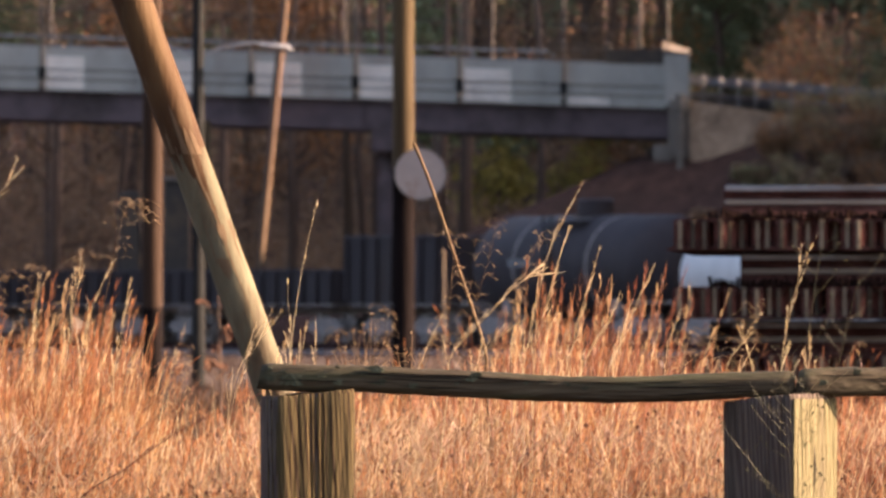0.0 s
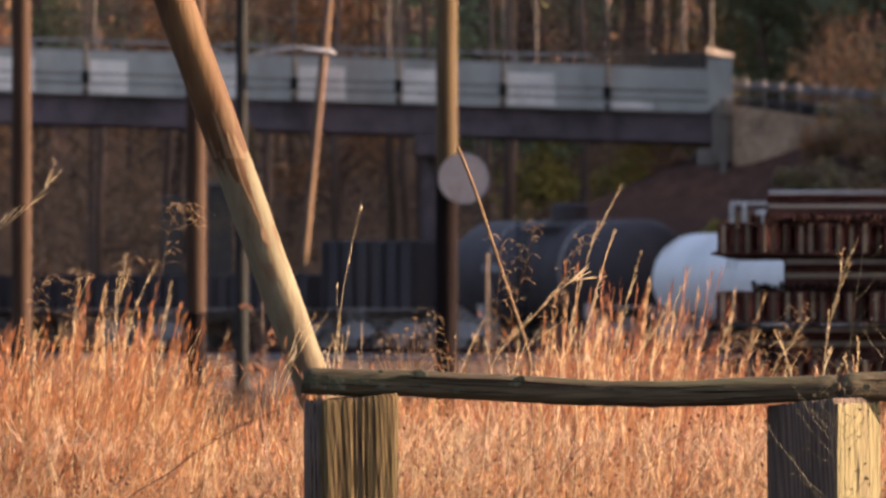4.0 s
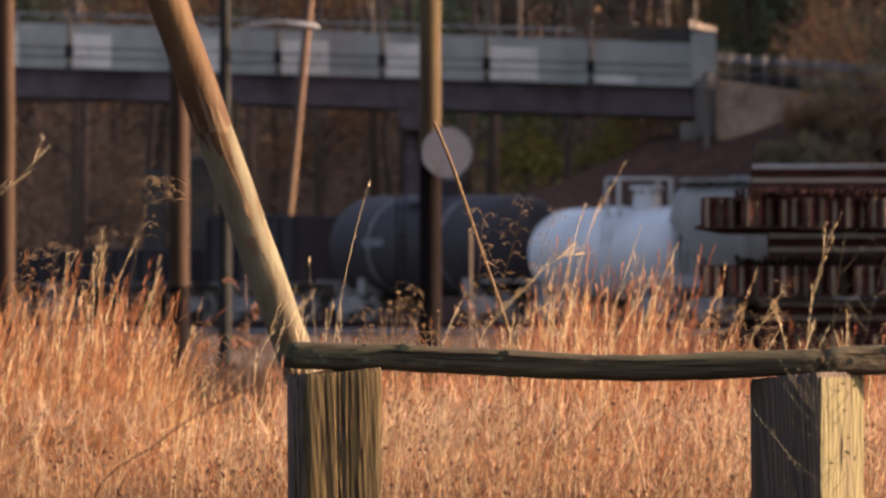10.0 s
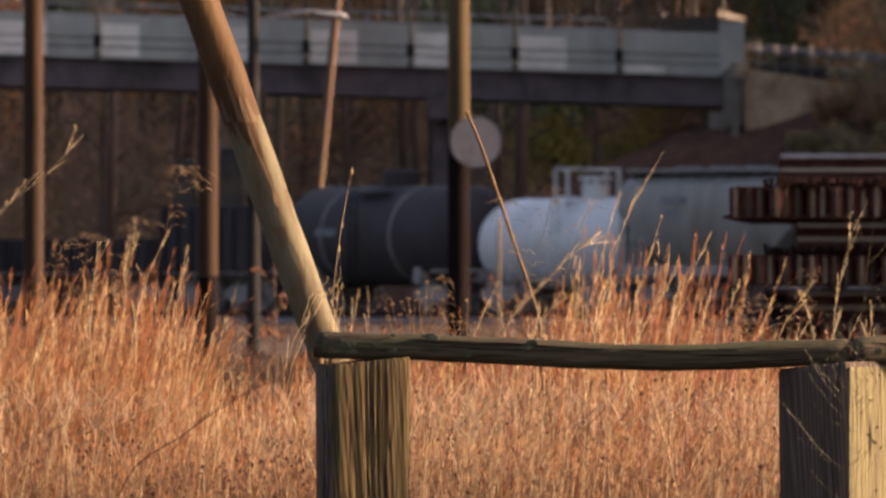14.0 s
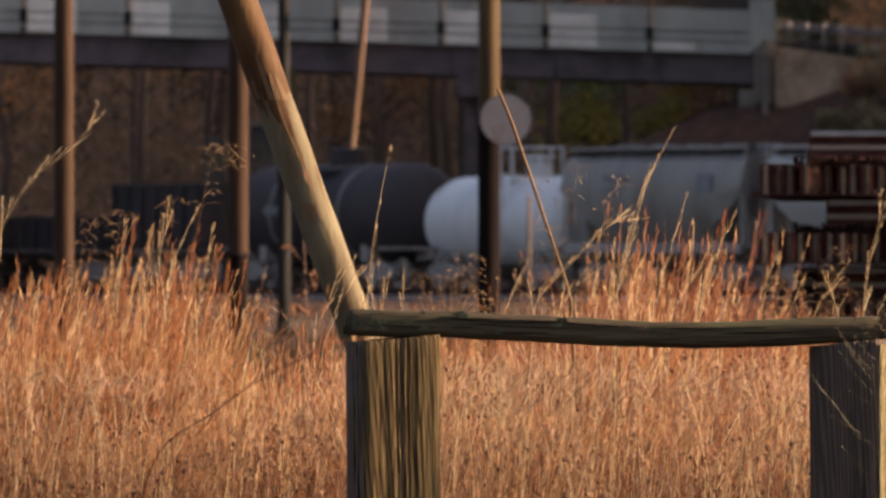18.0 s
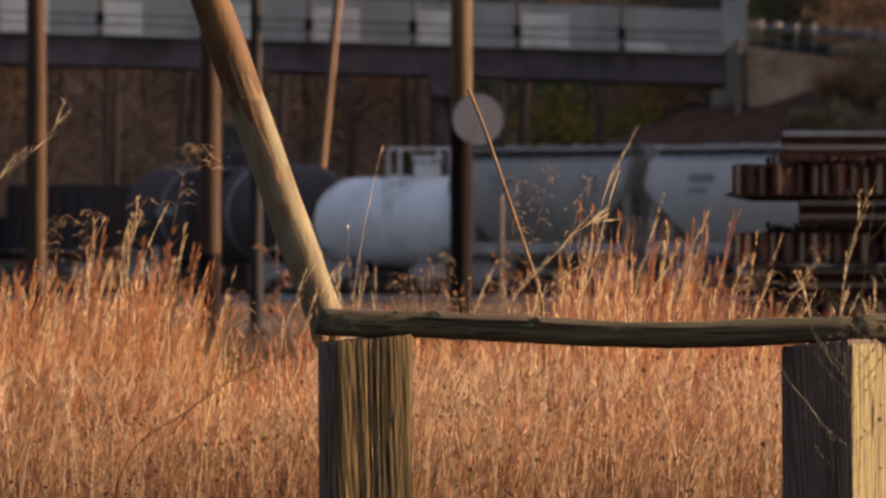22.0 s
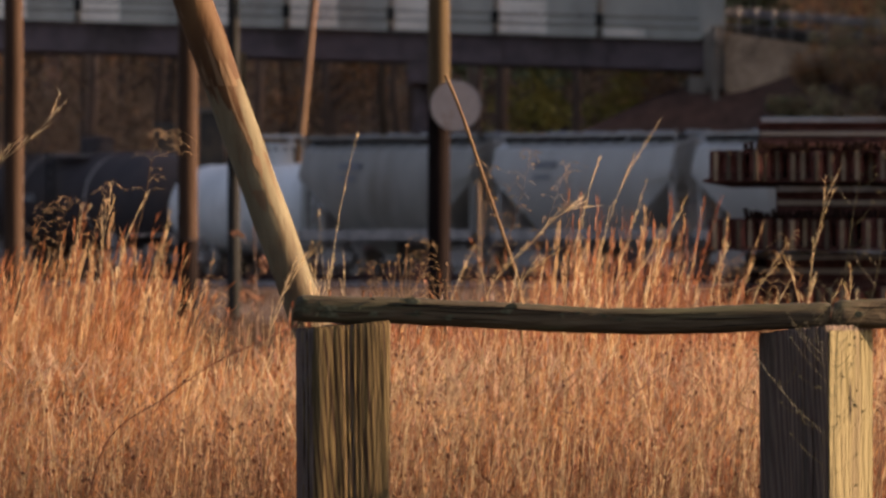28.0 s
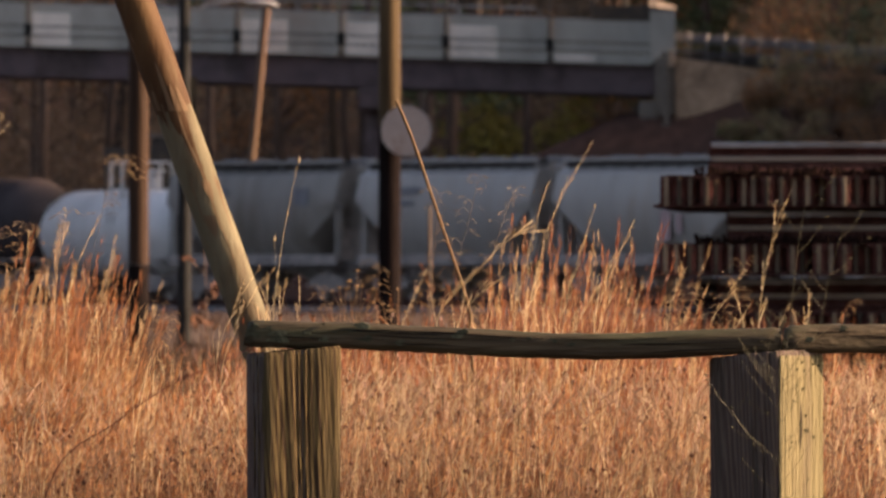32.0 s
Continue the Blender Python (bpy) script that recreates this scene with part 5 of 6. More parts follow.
def feathered(b, rnd, bx, by, h, lx, bow, hairs=60):
    """The seed fluff of one stem: fine hairs lying close along it, so that it swells and tapers like a spindle."""
    at = lambda k: Vector((bx + lx * h * k + bow * h * k * k, by, h * k))
    run = rnd.uniform(0.22, 0.42)
    fat = rnd.uniform(0.6, 1.3)
    for i in range(hairs):
        u = rnd.random()
        k = 1 - run * u
        swell = math.sin(math.pi * min(1.0, 0.12 + 0.88 * u)) ** 0.6
        p = at(k) + Vector((rnd.gauss(0, 0.0026), rnd.gauss(0, 0.0026), 0)) * swell * fat
        d = Vector((lx + 2 * bow * k + rnd.gauss(0.0, 0.13), rnd.gauss(0, 0.13), 1.0)).normalized() * rnd.uniform(0.016, 0.045)
        w = Vector((rnd.uniform(-1, 1), rnd.uniform(-1, 1), 0.2)).normalized() * rnd.uniform(0.0007, 0.0016)
        n = len(b.v)
        b.v += [tuple(p), tuple(p + d * 0.5 + w), tuple(p + d), tuple(p + d * 0.5 - w)]
        b.f.append((n, n + 1, n + 2, n + 3))


def plumed_tuft(x, y, h, lean, rnd, count=13, spread=0.045, mat=M_grass):
    """A tall tuft of broom grass: thin stems, each ending in a soft spindle of seed fluff."""
    t = thing("grass_tuft", (x, y, 0), "tall tuft of orange broom grass with feathery tops", "grass", "tall tufts of grass")
    b, tops, fluff = Build(), Build(), Build()
    for i in range(count):
        off = rnd.gauss(0, 1)
        hh = h * (1 - 0.05 * abs(off) - 0.38 * rnd.random() ** 1.3)
        lx, bow = lean + off * 0.035 + rnd.gauss(0, 0.025), rnd.gauss(0.03, 0.05)
        bx, by = off * spread, rnd.gauss(0, 0.05)
        w = Vector((0.0009, 0.0007, 0))
        n = len(b.v)
        for k in (0, 0.4, 0.75):
            p = Vector((bx + lx * hh * k + bow * hh * k * k, by, hh * k))
            b.v += [tuple(p - w), tuple(p + w)]
        b.v.append((bx + (lx + bow) * hh, by, hh))
        b.f += [(n, n + 1, n + 3, n + 2), (n + 2, n + 3, n + 5, n + 4), (n + 4, n + 5, n + 6)]
        feathered(fluff if i % 5 == 0 else tops, rnd, bx, by, hh, lx, bow)
        if rnd.random() < 0.6:
            feathered(tops, rnd, bx, by, hh * rnd.uniform(0.6, 0.85), lx + rnd.gauss(0, 0.03), bow, 40)
    part("stalk_mass", b, mat, t, smooth=0, fix=False)["kind"] = "stuff"
    part("feathery_top", tops, mat, t, smooth=0, fix=False)["kind"] = "stuff"
    part("seed_fluff", fluff, M_fluff, t, "cream feathery seed fluff", smooth=0, fix=False)["kind"] = "stuff"
    TUFTS.append(t)


def field():
    rnd = random.Random(31)

    def near(u, y):
        if u < -0.64:
            return 0.93
        if u < -0.3:
            return 0.58
        return 0.8 if u < 0.17 else 0.88 if u < 0.42 else 0.75

    def mid(u, y):
        return 0.86 if u < -0.6 else 0.6 if u < -0.28 else 0.98 if 0.18 < u < 0.44 else 0.78
    for k, (a, c) in enumerate(((-1.0, -0.5), (-0.5, 0.1), (0.1, 0.62), (0.62, 1.12))):
        GRASS.append(meadow("broom_grass", 52.0, 54.5, 66, 14 if k == 0 else 16, near, 0.0021, rnd, a, c, 0.045, mat=M_redgrass if k > 1 else M_grass))
        GRASS.append(meadow("broom_grass", 54.5, 59.0, 76, 15, near, 0.0025, rnd, a, c, mat=M_redgrass if k > 0 else M_grass))
    meadow("broom_grass", 59, 74, 330, 15, mid, 0.0036, rnd)
    meadow("broom_grass", 74, 108, 430, 13, lambda u, y: 0.62 if -0.6 < u < -0.25 else 1.02 if 0.18 < u < 0.44 else 0.8, 0.0035, rnd)
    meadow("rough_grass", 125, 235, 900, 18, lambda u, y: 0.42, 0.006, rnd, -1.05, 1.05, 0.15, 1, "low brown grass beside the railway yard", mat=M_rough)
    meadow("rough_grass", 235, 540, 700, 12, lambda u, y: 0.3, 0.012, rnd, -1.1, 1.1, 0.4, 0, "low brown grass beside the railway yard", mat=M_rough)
    GRASS.append(meadow("broom_grass", 52.0, 56.5, 9, 14, lambda u, y: 0.86, 0.0028, rnd, -0.42, -0.26))
    GRASS.append(meadow("pale_grass", 52.0, 56.5, 44, 12, lambda u, y: 0.74, 0.0026, rnd, -0.58, -0.27, 0.05, 5, "low tan grass and forbs between the tall tufts", mat=M_forb))
    # flame-shaped tall tufts; (share of the half width, depth, height, lean)
    for u, y, h, lean in ((-0.76, 52.6, 1.1, 0.1), (-0.70, 53.2, 1.07, 0.03), (-0.645, 52.5, 1.13, 0.1), (-0.60, 53.4, 1.1, 0.02), (-0.575, 52.8, 1.08, 0.08), (-0.86, 53.0, 1.02, 0.04), (-0.93, 52.6, 1.05, 0.12), (-1.02, 53.2, 1.06, 0.05), (-1.12, 53, 1.05, 0.06),
                          (-0.62, 54.0, 1.02, 0.03), (-0.67, 53.8, 1.04, -0.02), (-0.73, 54.2, 1.03, 0.05), (-0.8, 53.6, 1.0, 0.02), (-0.83, 54.4, 1.03, 0.06), (-0.9, 54.0, 1.0, 0.0), (-0.96, 53.7, 1.02, 0.06), (-0.55, 53.6, 0.98, 0.0), (-0.44, 53.4, 0.86, 0.05), (-0.36, 53.0, 0.88, 0.02),
                          (0.08, 53.0, 0.98, 0.05), (0.17, 52.8, 1.0, -0.03), (0.235, 53.5, 1.05, 0.06), (0.29, 52.6, 1.08, 0.1), (0.33, 53.3, 1.03, 0.12), (0.375, 52.7, 1.07, 0.14), (0.41, 54.0, 1.0, 0.1), (-0.01, 52.9, 0.94, 0.1), (-0.12, 53.1, 0.95, 0.08), (-0.22, 52.6, 0.93, 0.02),
                          (0.8, 53.6, 1.0, 0.05), (0.86, 52.9, 0.96, -0.06), (0.62, 53.2, 0.9, 0.1)):
        plumed_tuft(0.0248 * y * u - lean * h, y, h + (0.05 if -0.88 < u < -0.57 or 0.15 < u < 0.45 else 0.0), lean, rnd)
    # the same broom grass, tuft beside tuft, across the field behind the fence
    for k in range(170):
        y = rnd.uniform(52.1, 57.5)
        u = rnd.uniform(-1.08, 1.12) if k < 90 else rnd.uniform(-1.1, -0.57) if k < 132 else rnd.uniform(0.1, 0.46)
        if -0.56 < u < -0.3 and rnd.random() < 0.7:
            continue
        top = (1.08 if u < -0.88 else 1.17) if u < -0.56 else 0.93 if u < 0.16 else 1.2 if u < 0.45 else 1.0
        lean = rnd.gauss(0.15 if u < -0.52 else 0.05, 0.06)
        plumed_tuft(0.0248 * y * u - (0.8 * lean if u < -0.52 else 0.0), y, top * rnd.uniform(0.78, 1.05), lean, rnd, 12, 0.05, M_grass if u < -0.2 or rnd.random() < 0.3 else M_redgrass)
    # pale blades that put bright highlights into the grass as colour
    b = Build()
    for _ in range(1700):
        y = rnd.uniform(51.8, 56.0)
        x = 0.0248 * y * rnd.uniform(-1.0, 1.05)
        h = rnd.uniform(0.5, 0.95)
        lx = rnd.gauss(0.1, 0.22)
        p0, p1 = Vector((x, y, h * 0.35)), Vector((x + lx * h * 0.6, y, h))
        mid_p = p0.lerp(p1, 0.55) + Vector((-lx * 0.05, 0, 0.02))
        w = Vector((0.0011, 0.0006, 0))
        n = len(b.v)
        b.v += [tuple(p0 - w), tuple(p0 + w), tuple(mid_p + w), tuple(mid_p - w), tuple(p1)]
        b.f += [(n, n + 1, n + 2, n + 3), (n + 3, n + 2, n + 4)]
    solo("pale_blades", b, M_stalk, "pale grass blades leaning through the tufts, painted as highlights", "grass", kind="stuff", smooth=0, fix=False)
    # short dried forbs tangled low between the tufts; the last batch is painted shade
    for y0, y1, count, forb in ((51.6, 53.6, 6000, M_forb), (53.6, 58.0, 5500, M_forb), (51.7, 55.0, 3000, M_shadeforb)):
        b = Build()
        for _ in range(count):
            y = rnd.uniform(y0, y1)
            x = 0.0248 * y * rnd.uniform(-1.05, 1.1)
            z = 0.3 + 0.5 * rnd.random() ** 0.8 - (0.1 if -0.52 < x / (0.0248 * y) < -0.3 else 0)
            d = Vector((rnd.gauss(0.1, 0.5), rnd.gauss(0, 0.4), rnd.uniform(0.3, 1.2))).normalized() * rnd.uniform(0.02, 0.11)
            w = d.orthogonal().normalized() * rnd.uniform(0.0008, 0.0026)
            p = Vector((x, y, z))
            n = len(b.v)
            b.v += [tuple(p - w), tuple(p + w), tuple(p + d + w * 0.6), tuple(p + d - w * 0.6)]
            b.f.append((n, n + 1, n + 2, n + 3))
        solo("dried_forbs", b, forb, "tangled dried forbs low in the grass", "dried forbs", kind="stuff", smooth=0, fix=False)
    # a low, loose fringe of fluffy dead growth before the tufts, open to the sun
    for name, mat, count, long_, wide, label in (("seed_fluff", M_fluffy, 9000, 0.05, 0.0012, "low golden seed fluff along the fence line"), ("seed_fluff", M_forb, 4500, 0.07, 0.0011, "low tan dried forbs along the fence line")):
        b = Build()
        for _ in range(count):
            y = rnd.uniform(51.5, 52.1)
            x = 0.0248 * y * rnd.uniform(-1.06, 1.12)
            crest = 0.66 + 0.1 * noise.noise(Vector((x * 2.6, y * 1.5, 40))) + 0.05 * noise.noise(Vector((x * 9, y * 3, 41)))
            z = crest - 0.4 * rnd.random() ** 1.5
            p = Vector((x, y, z))
            d = Vector((rnd.gauss(0.25, 0.35), rnd.gauss(0, 0.35), rnd.uniform(0.4, 1.2))).normalized() * rnd.uniform(0.4, 1.0) * long_
            w = Vector((rnd.uniform(-1, 1), rnd.uniform(-1, 1), 0.3)).normalized() * wide * rnd.uniform(0.5, 1.2)
            n = len(b.v)
            b.v += [tuple(p), tuple(p + d * 0.5 + w), tuple(p + d), tuple(p + d * 0.5 - w)]
            b.f.append((n, n + 1, n + 2, n + 3))
        solo(name, b, mat, label, "seed fluff", kind="stuff", smooth=0, fix=False)
    # dark dried flower heads among the blades
    b = Build()
    for k in range(1800):
        y = rnd.uniform(51.8, 54.5) if k < 1300 else rnd.uniform(51.45, 51.8)
        x, z = 0.0248 * y * (rnd.uniform(-0.75, 1.05) if k < 1000 or k > 1500 else rnd.uniform(-0.95, -0.22)), rnd.uniform(0.45, 0.86 if k < 1000 else 0.76)
        if x < -0.35:
            z -= 0.06
        r = rnd.uniform(0.0022, 0.006)
        n = len(b.v)
        for d in ((1, 0, 0), (-1, 0, 0), (0, 1, 0), (0, -1, 0), (0, 0, 1.3), (0, 0, -1.3)):
            b.v.append((x + d[0] * r * rnd.uniform(0.7, 1.3), y + d[1] * r, z + d[2] * r * rnd.uniform(0.7, 1.3)))
        b.f += [(n, n + 2, n + 4), (n + 2, n + 1, n + 4), (n + 1, n + 3, n + 4), (n + 3, n, n + 4), (n + 2, n, n + 5), (n + 1, n + 2, n + 5), (n + 3, n + 1, n + 5), (n, n + 3, n + 5)]
        b.tube([(x, y, z), (x + rnd.uniform(-0.05, 0.05), y + 0.02, z - 0.35)], [0.0008, 0.001], 3)
    solo("dried_flower_heads", b, M_burr, "small dark dried flower heads among the grass", "dried flowers", kind="stuff", smooth=0, fix=False)


field()
STEMS = []          # (stem, seed, sway in degrees)


def curve(pts, n=10):
    """A smooth line through a few points."""
    pts = [Vector(p) for p in pts]
    out = []
    for i in range(len(pts) - 1):
        p0, p1, p2, p3 = pts[max(i - 1, 0)], pts[i], pts[i + 1], pts[min(i + 2, len(pts) - 1)]
        for k in range(n):
            s = k / n
            out.append(0.5 * ((2 * p1) + (p2 - p0) * s + (2 * p0 - 5 * p1 + 4 * p2 - p3) * s * s + (3 * p1 - p0 - 3 * p2 + p3) * s ** 3))
    return out + [pts[-1]]


def spikelet(b, p, d, l, w):
    a = d.orthogonal().normalized()
    c = d.cross(a)
    n = len(b.v)
    b.v += [tuple(p), tuple(p + d * l * 0.4 + a * w), tuple(p + d * l * 0.4 - a * w * 0.5 + c * w), tuple(p + d * l * 0.4 - a * w * 0.5 - c * w), tuple(p + d * l)]
    b.f += [(n, n + 1, n + 2), (n, n + 2, n + 3), (n, n + 3, n + 1), (n + 4, n + 2, n + 1), (n + 4, n + 3, n + 2), (n + 4, n + 1, n + 3)]


def stem(y, pts, kind, seed, sway=1.2, thick=0.0022, label="", mat=None):
    """A tall dry stem from its foot to its tip, pts are (x, z); kinds: plume, panicle, stalk, weed."""
    rnd = random.Random(seed)
    foot = Vector((pts[0][0], y, 0))
    t = thing("tall_grass", foot, label or {"plume": "tall dry grass stem with a feathery seed head", "panicle": "tall dry grass stem with drooping open seed head", "stalk": "bare dry plant stalk", "weed": "greenish dry weed with small flower heads"}[kind], "grass stem", "tall stems by the fence")
    if pts[1][1] > 0.4:
        (xa, za), (xb, zb) = pts[0], pts[1]
        pts = [pts[0]] + [(xa + (xb - xa) * k, zb * k) for k in (0.35, 0.7, 0.92)] + list(pts[1:])
    line = curve([(p[0] - foot.x, 0.01 * math.sin(i + seed), p[1]) for i, p in enumerate(pts)])
    n = len(line)
    stalk = part("stalk", Build().tube(line, [thick * (1.0 if mat else 0.48) * (1 - (0.15 if mat else 0.6) * i / n) for i in range(n)], 6), mat or {"weed": M_weed, "panicle": M_drystalk}.get(kind, M_stalk), t)
    b = Build()
    if kind == "plume":
        for i in range(int(n * 0.42), n, 3):
            along_d = (line[i] - line[i - 1]).normalized()
            d = (along_d + Vector((rnd.gauss(0, 0.13), rnd.gauss(0, 0.13), 0.03))).normalized()
            l = rnd.uniform(0.05, 0.1)
            end = line[i] + d * l
            b.tube([line[i], line[i].lerp(end, 0.5) + Vector((0, 0, 0.003)), end], [0.0006, 0.0005, 0.0003], 3)
            for _ in range(9):
                p = line[i].lerp(end, rnd.uniform(0.25, 1.0))
                e = (d + Vector((rnd.gauss(0, 0.28), rnd.gauss(0, 0.28), 0.0))).normalized()
                spikelet(b, p, e, rnd.uniform(0.008, 0.022), 0.0008)
    elif kind == "panicle":
        for i in range(int(n * 0.62), n, 2):
            for _ in range(2):
                side = rnd.choice((-1, 1)) * rnd.uniform(0.2, 1)
                l = rnd.uniform(0.02, 0.055)
                p = line[i]
                q = p + Vector((side * l * 0.55, rnd.uniform(-0.02, 0.02), l * 0.4))
                e = q + Vector((side * l * rnd.uniform(0.35, 0.9), 0, -l * rnd.uniform(0.0, 0.5)))
                arc = curve([p, q, e], 4)
                b.tube(arc, 0.00032, 3)
                for _ in range(4):
                    at = arc[rnd.randrange(4, len(arc))]
                    spikelet(b, at, Vector((side * rnd.uniform(0.2, 1.2), rnd.gauss(0, 0.4), rnd.uniform(-0.9, 0.3))).normalized(), rnd.uniform(0.006, 0.012), 0.0008)
    elif kind == "weed":
        for i in range(int(n * 0.35), n, 3):
            side = rnd.choice((-1, 1))
            l = rnd.uniform(0.05, 0.13)
            p = line[i]
            e = p + Vector((side * l * 0.7, rnd.uniform(-0.03, 0.03), l * rnd.uniform(0.3, 1.0)))
            b.tube([p, p.lerp(e, 0.5) + Vector((0, 0, -0.006)), e], [0.0006, 0.0005, 0.0003], 4)
            for _ in range(6):
                spikelet(b, e, Vector((rnd.gauss(0, 0.7), rnd.gauss(0, 0.5), 1)).normalized(), 0.009, 0.0013)
    elif kind == "stalk":
        for i in (int(n * 0.55), int(n * 0.8), n - 2):
            spikelet(b, line[i] - Vector((0, 0, 0.012)), Vector((0.1, 0, 1)).normalized(), 0.022, 0.0026)
    part("seed_head", b, {"weed": M_weed, "panicle": M_drybloom}.get(kind, M_seed), t, smooth=0, fix=False)["kind"] = "stuff"
    STEMS.append((t, seed, sway))
    return t


def tall_stems():
    stem(54.6, [(0.305, 0.000), (0.222, 1.015), (0.146, 1.243), (0.073, 1.456), (0.029, 1.562)], "stalk", 1, 0.35, 0.005, mat=M_drystalk)
    stem(52.3, [(-0.271, 0.000), (-0.250, 1.004), (-0.221, 1.179), (-0.195, 1.295), (-0.169, 1.394)], "stalk", 2, 1.5, 0.0032)
    stem(52.5, [(0.133, 0.000), (0.155, 0.974), (0.177, 1.091), (0.216, 1.223), (0.243, 1.340)], "panicle", 3, 0.6, 0.002)
    stem(52.3, [(0.314, 0.000), (0.336, 0.975), (0.358, 1.062), (0.399, 1.237), (0.457, 1.368)], "plume", 4, 1.0, 0.0022)
    stem(52.0, [(0.023, 0.000), (0.145, 0.996), (0.226, 1.086), (0.301, 1.164), (0.342, 1.193), (0.362, 1.198)], "plume", 5, 0.5, 0.0032)
    stem(52.6, [(0.111, 0.000), (0.120, 0.974), (0.129, 1.062), (0.141, 1.194), (0.148, 1.303)], "panicle", 6, 0.8, 0.0018)
    stem(52.6, [(-0.796, 0.000), (-0.764, 1.106), (-0.735, 1.238), (-0.709, 1.366), (-0.672, 1.384), (-0.643, 1.337)], "panicle", 7, 0.7, 0.0018)
    stem(52.8, [(-0.895, 0.000), (-0.873, 1.091), (-0.851, 1.194), (-0.821, 1.253)], "panicle", 8, 0.8, 0.0018)
    stem(52.8, [(-1.005, 0.000), (-0.988, 1.076), (-0.968, 1.179), (-0.946, 1.223)], "panicle", 9, 0.8, 0.0018)
    stem(52.8, [(-1.079, 0.000), (-1.064, 1.062), (-1.042, 1.165), (-1.020, 1.206)], "panicle", 10, 0.8, 0.0018)
    stem(51.0, [(-1.354, 0.000), (-1.198, 1.191), (-1.127, 1.297), (-1.049, 1.361), (-0.974, 1.435)], "plume", 11, 1.0, 0.0036)
    stem(50.8, [(0.984, 0.000), (0.998, 0.837), (1.012, 0.950), (1.034, 1.148), (1.058, 1.289)], "weed", 12, 0.5, 0.0026)
    stem(50.8, [(0.998, 0.000), (1.012, 0.837), (1.090, 0.950), (1.125, 1.092), (1.161, 1.219)], "weed", 13, 0.5, 0.0022)
    stem(52.0, [(0.957, 0.000), (0.967, 0.947), (0.993, 1.120), (1.029, 1.251)], "plume", 14, 0.8, 0.0022)
    stem(52.2, [(0.837, 0.000), (0.851, 0.946), (0.888, 1.062), (0.924, 1.128)], "panicle", 15, 0.8, 0.0016)
    stem(52.2, [(0.728, 0.000), (0.735, 0.946), (0.750, 1.004), (0.764, 1.062)], "panicle", 16, 0.8, 0.0016)
    stem(52.3, [(0.431, 0.000), (0.475, 0.946), (0.518, 1.033), (0.555, 1.091)], "plume", 17, 0.9, 0.002)
    stem(52.3, [(-0.049, 0.000), (-0.038, 0.975), (-0.029, 1.062), (-0.020, 1.113)], "panicle", 18, 0.6, 0.0018)
    stem(52.3, [(0.329, 0.000), (0.344, 1.004), (0.380, 1.149), (0.416, 1.280)], "plume", 19, 0.9, 0.0022)
    stem(52.5, [(0.235, 0.000), (0.250, 0.945), (0.264, 1.062), (0.308, 1.223), (0.338, 1.303)], "panicle", 20, 0.8, 0.0018)
    stem(52.4, [(0.505, 0.000), (0.548, 0.975), (0.592, 1.106), (0.629, 1.186)], "plume", 21, 0.9, 0.002)
    stem(52.4, [(0.155, 0.000), (0.191, 0.945), (0.228, 1.018), (0.279, 1.062)], "plume", 22, 1.0, 0.0024)
    stem(52.4, [(0.424, 0.000), (0.439, 0.945), (0.475, 1.091), (0.505, 1.193)], "plume", 23, 1.0, 0.0024)
    stem(50.9, [(1.014, 0.000), (0.986, 0.780), (0.960, 0.879), (0.951, 0.950)], "weed", 24, 0.5, 0.0009)
    stem(50.9, [(1.014, 0.000), (0.972, 0.638), (0.915, 0.695), (0.858, 0.766)], "weed", 25, 0.5, 0.0009)
    stem(52.6, [(-0.269, 0.000), (-0.275, 0.974), (-0.287, 1.120), (-0.291, 1.194)], "stalk", 26, 0.8, 0.0016)
    stem(53.2, [(-0.872, 0.000), (-0.865, 1.002), (-0.857, 1.121), (-0.842, 1.195)], "plume", 27, 0.6, 0.0024)
    stem(53.2, [(-0.857, 0.000), (-0.842, 1.002), (-0.820, 1.106), (-0.783, 1.195)], "plume", 28, 0.6, 0.0024)
    stem(53.2, [(-0.968, 0.000), (-0.961, 0.973), (-0.954, 1.091), (-0.939, 1.165)], "plume", 29, 0.6, 0.0024)
    stem(53.2, [(-0.754, 0.000), (-0.746, 0.943), (-0.731, 1.032), (-0.717, 1.106)], "plume", 30, 0.6, 0.0024)
    rnd = random.Random(77)
    for k in range(46):
        y = rnd.uniform(52.2, 55)
        u = rnd.uniform(-1.0, 1.05)
        x = 0.0215 * y * u
        h = rnd.uniform(0.94, 1.08) + (0.02 if u < -0.55 else 0.0)
        lx = rnd.gauss(0.04, 0.05)
        stem(y, [(x, 0), (x + lx * 0.3, h * 0.5), (x + lx * 0.8, h * 0.85), (x + lx * 1.5, h)], rnd.choice(("plume", "plume", "panicle")), 100 + k, rnd.uniform(0.5, 1.4), 0.0017)


tall_stems()


def twig():
    pts = [(-0.345, 51.25, 0.905), (-0.42, 51.2, 0.87), (-0.55, 51.2, 0.81), (-0.68, 51.2, 0.72), (-0.83, 51.2, 0.6), (-0.9, 51.2, 0.3), (-0.92, 51.2, 0.0)]
    solo("dry_vine", Build().tube(curve(pts, 8), 0.0015, 5), M_vine, "thin red-brown vine trailing from the rail end", "vine")
    pts = [(-0.5, 52.0, 0.84), (-0.58, 52.0, 0.8), (-0.7, 52.0, 0.7), (-0.8, 52.0, 0.5), (-0.84, 52.0, 0.0)]
    solo("dry_vine", Build().tube(curve(pts, 8), 0.0009, 5), M_vine, "thin red-brown vine in the grass", "vine")


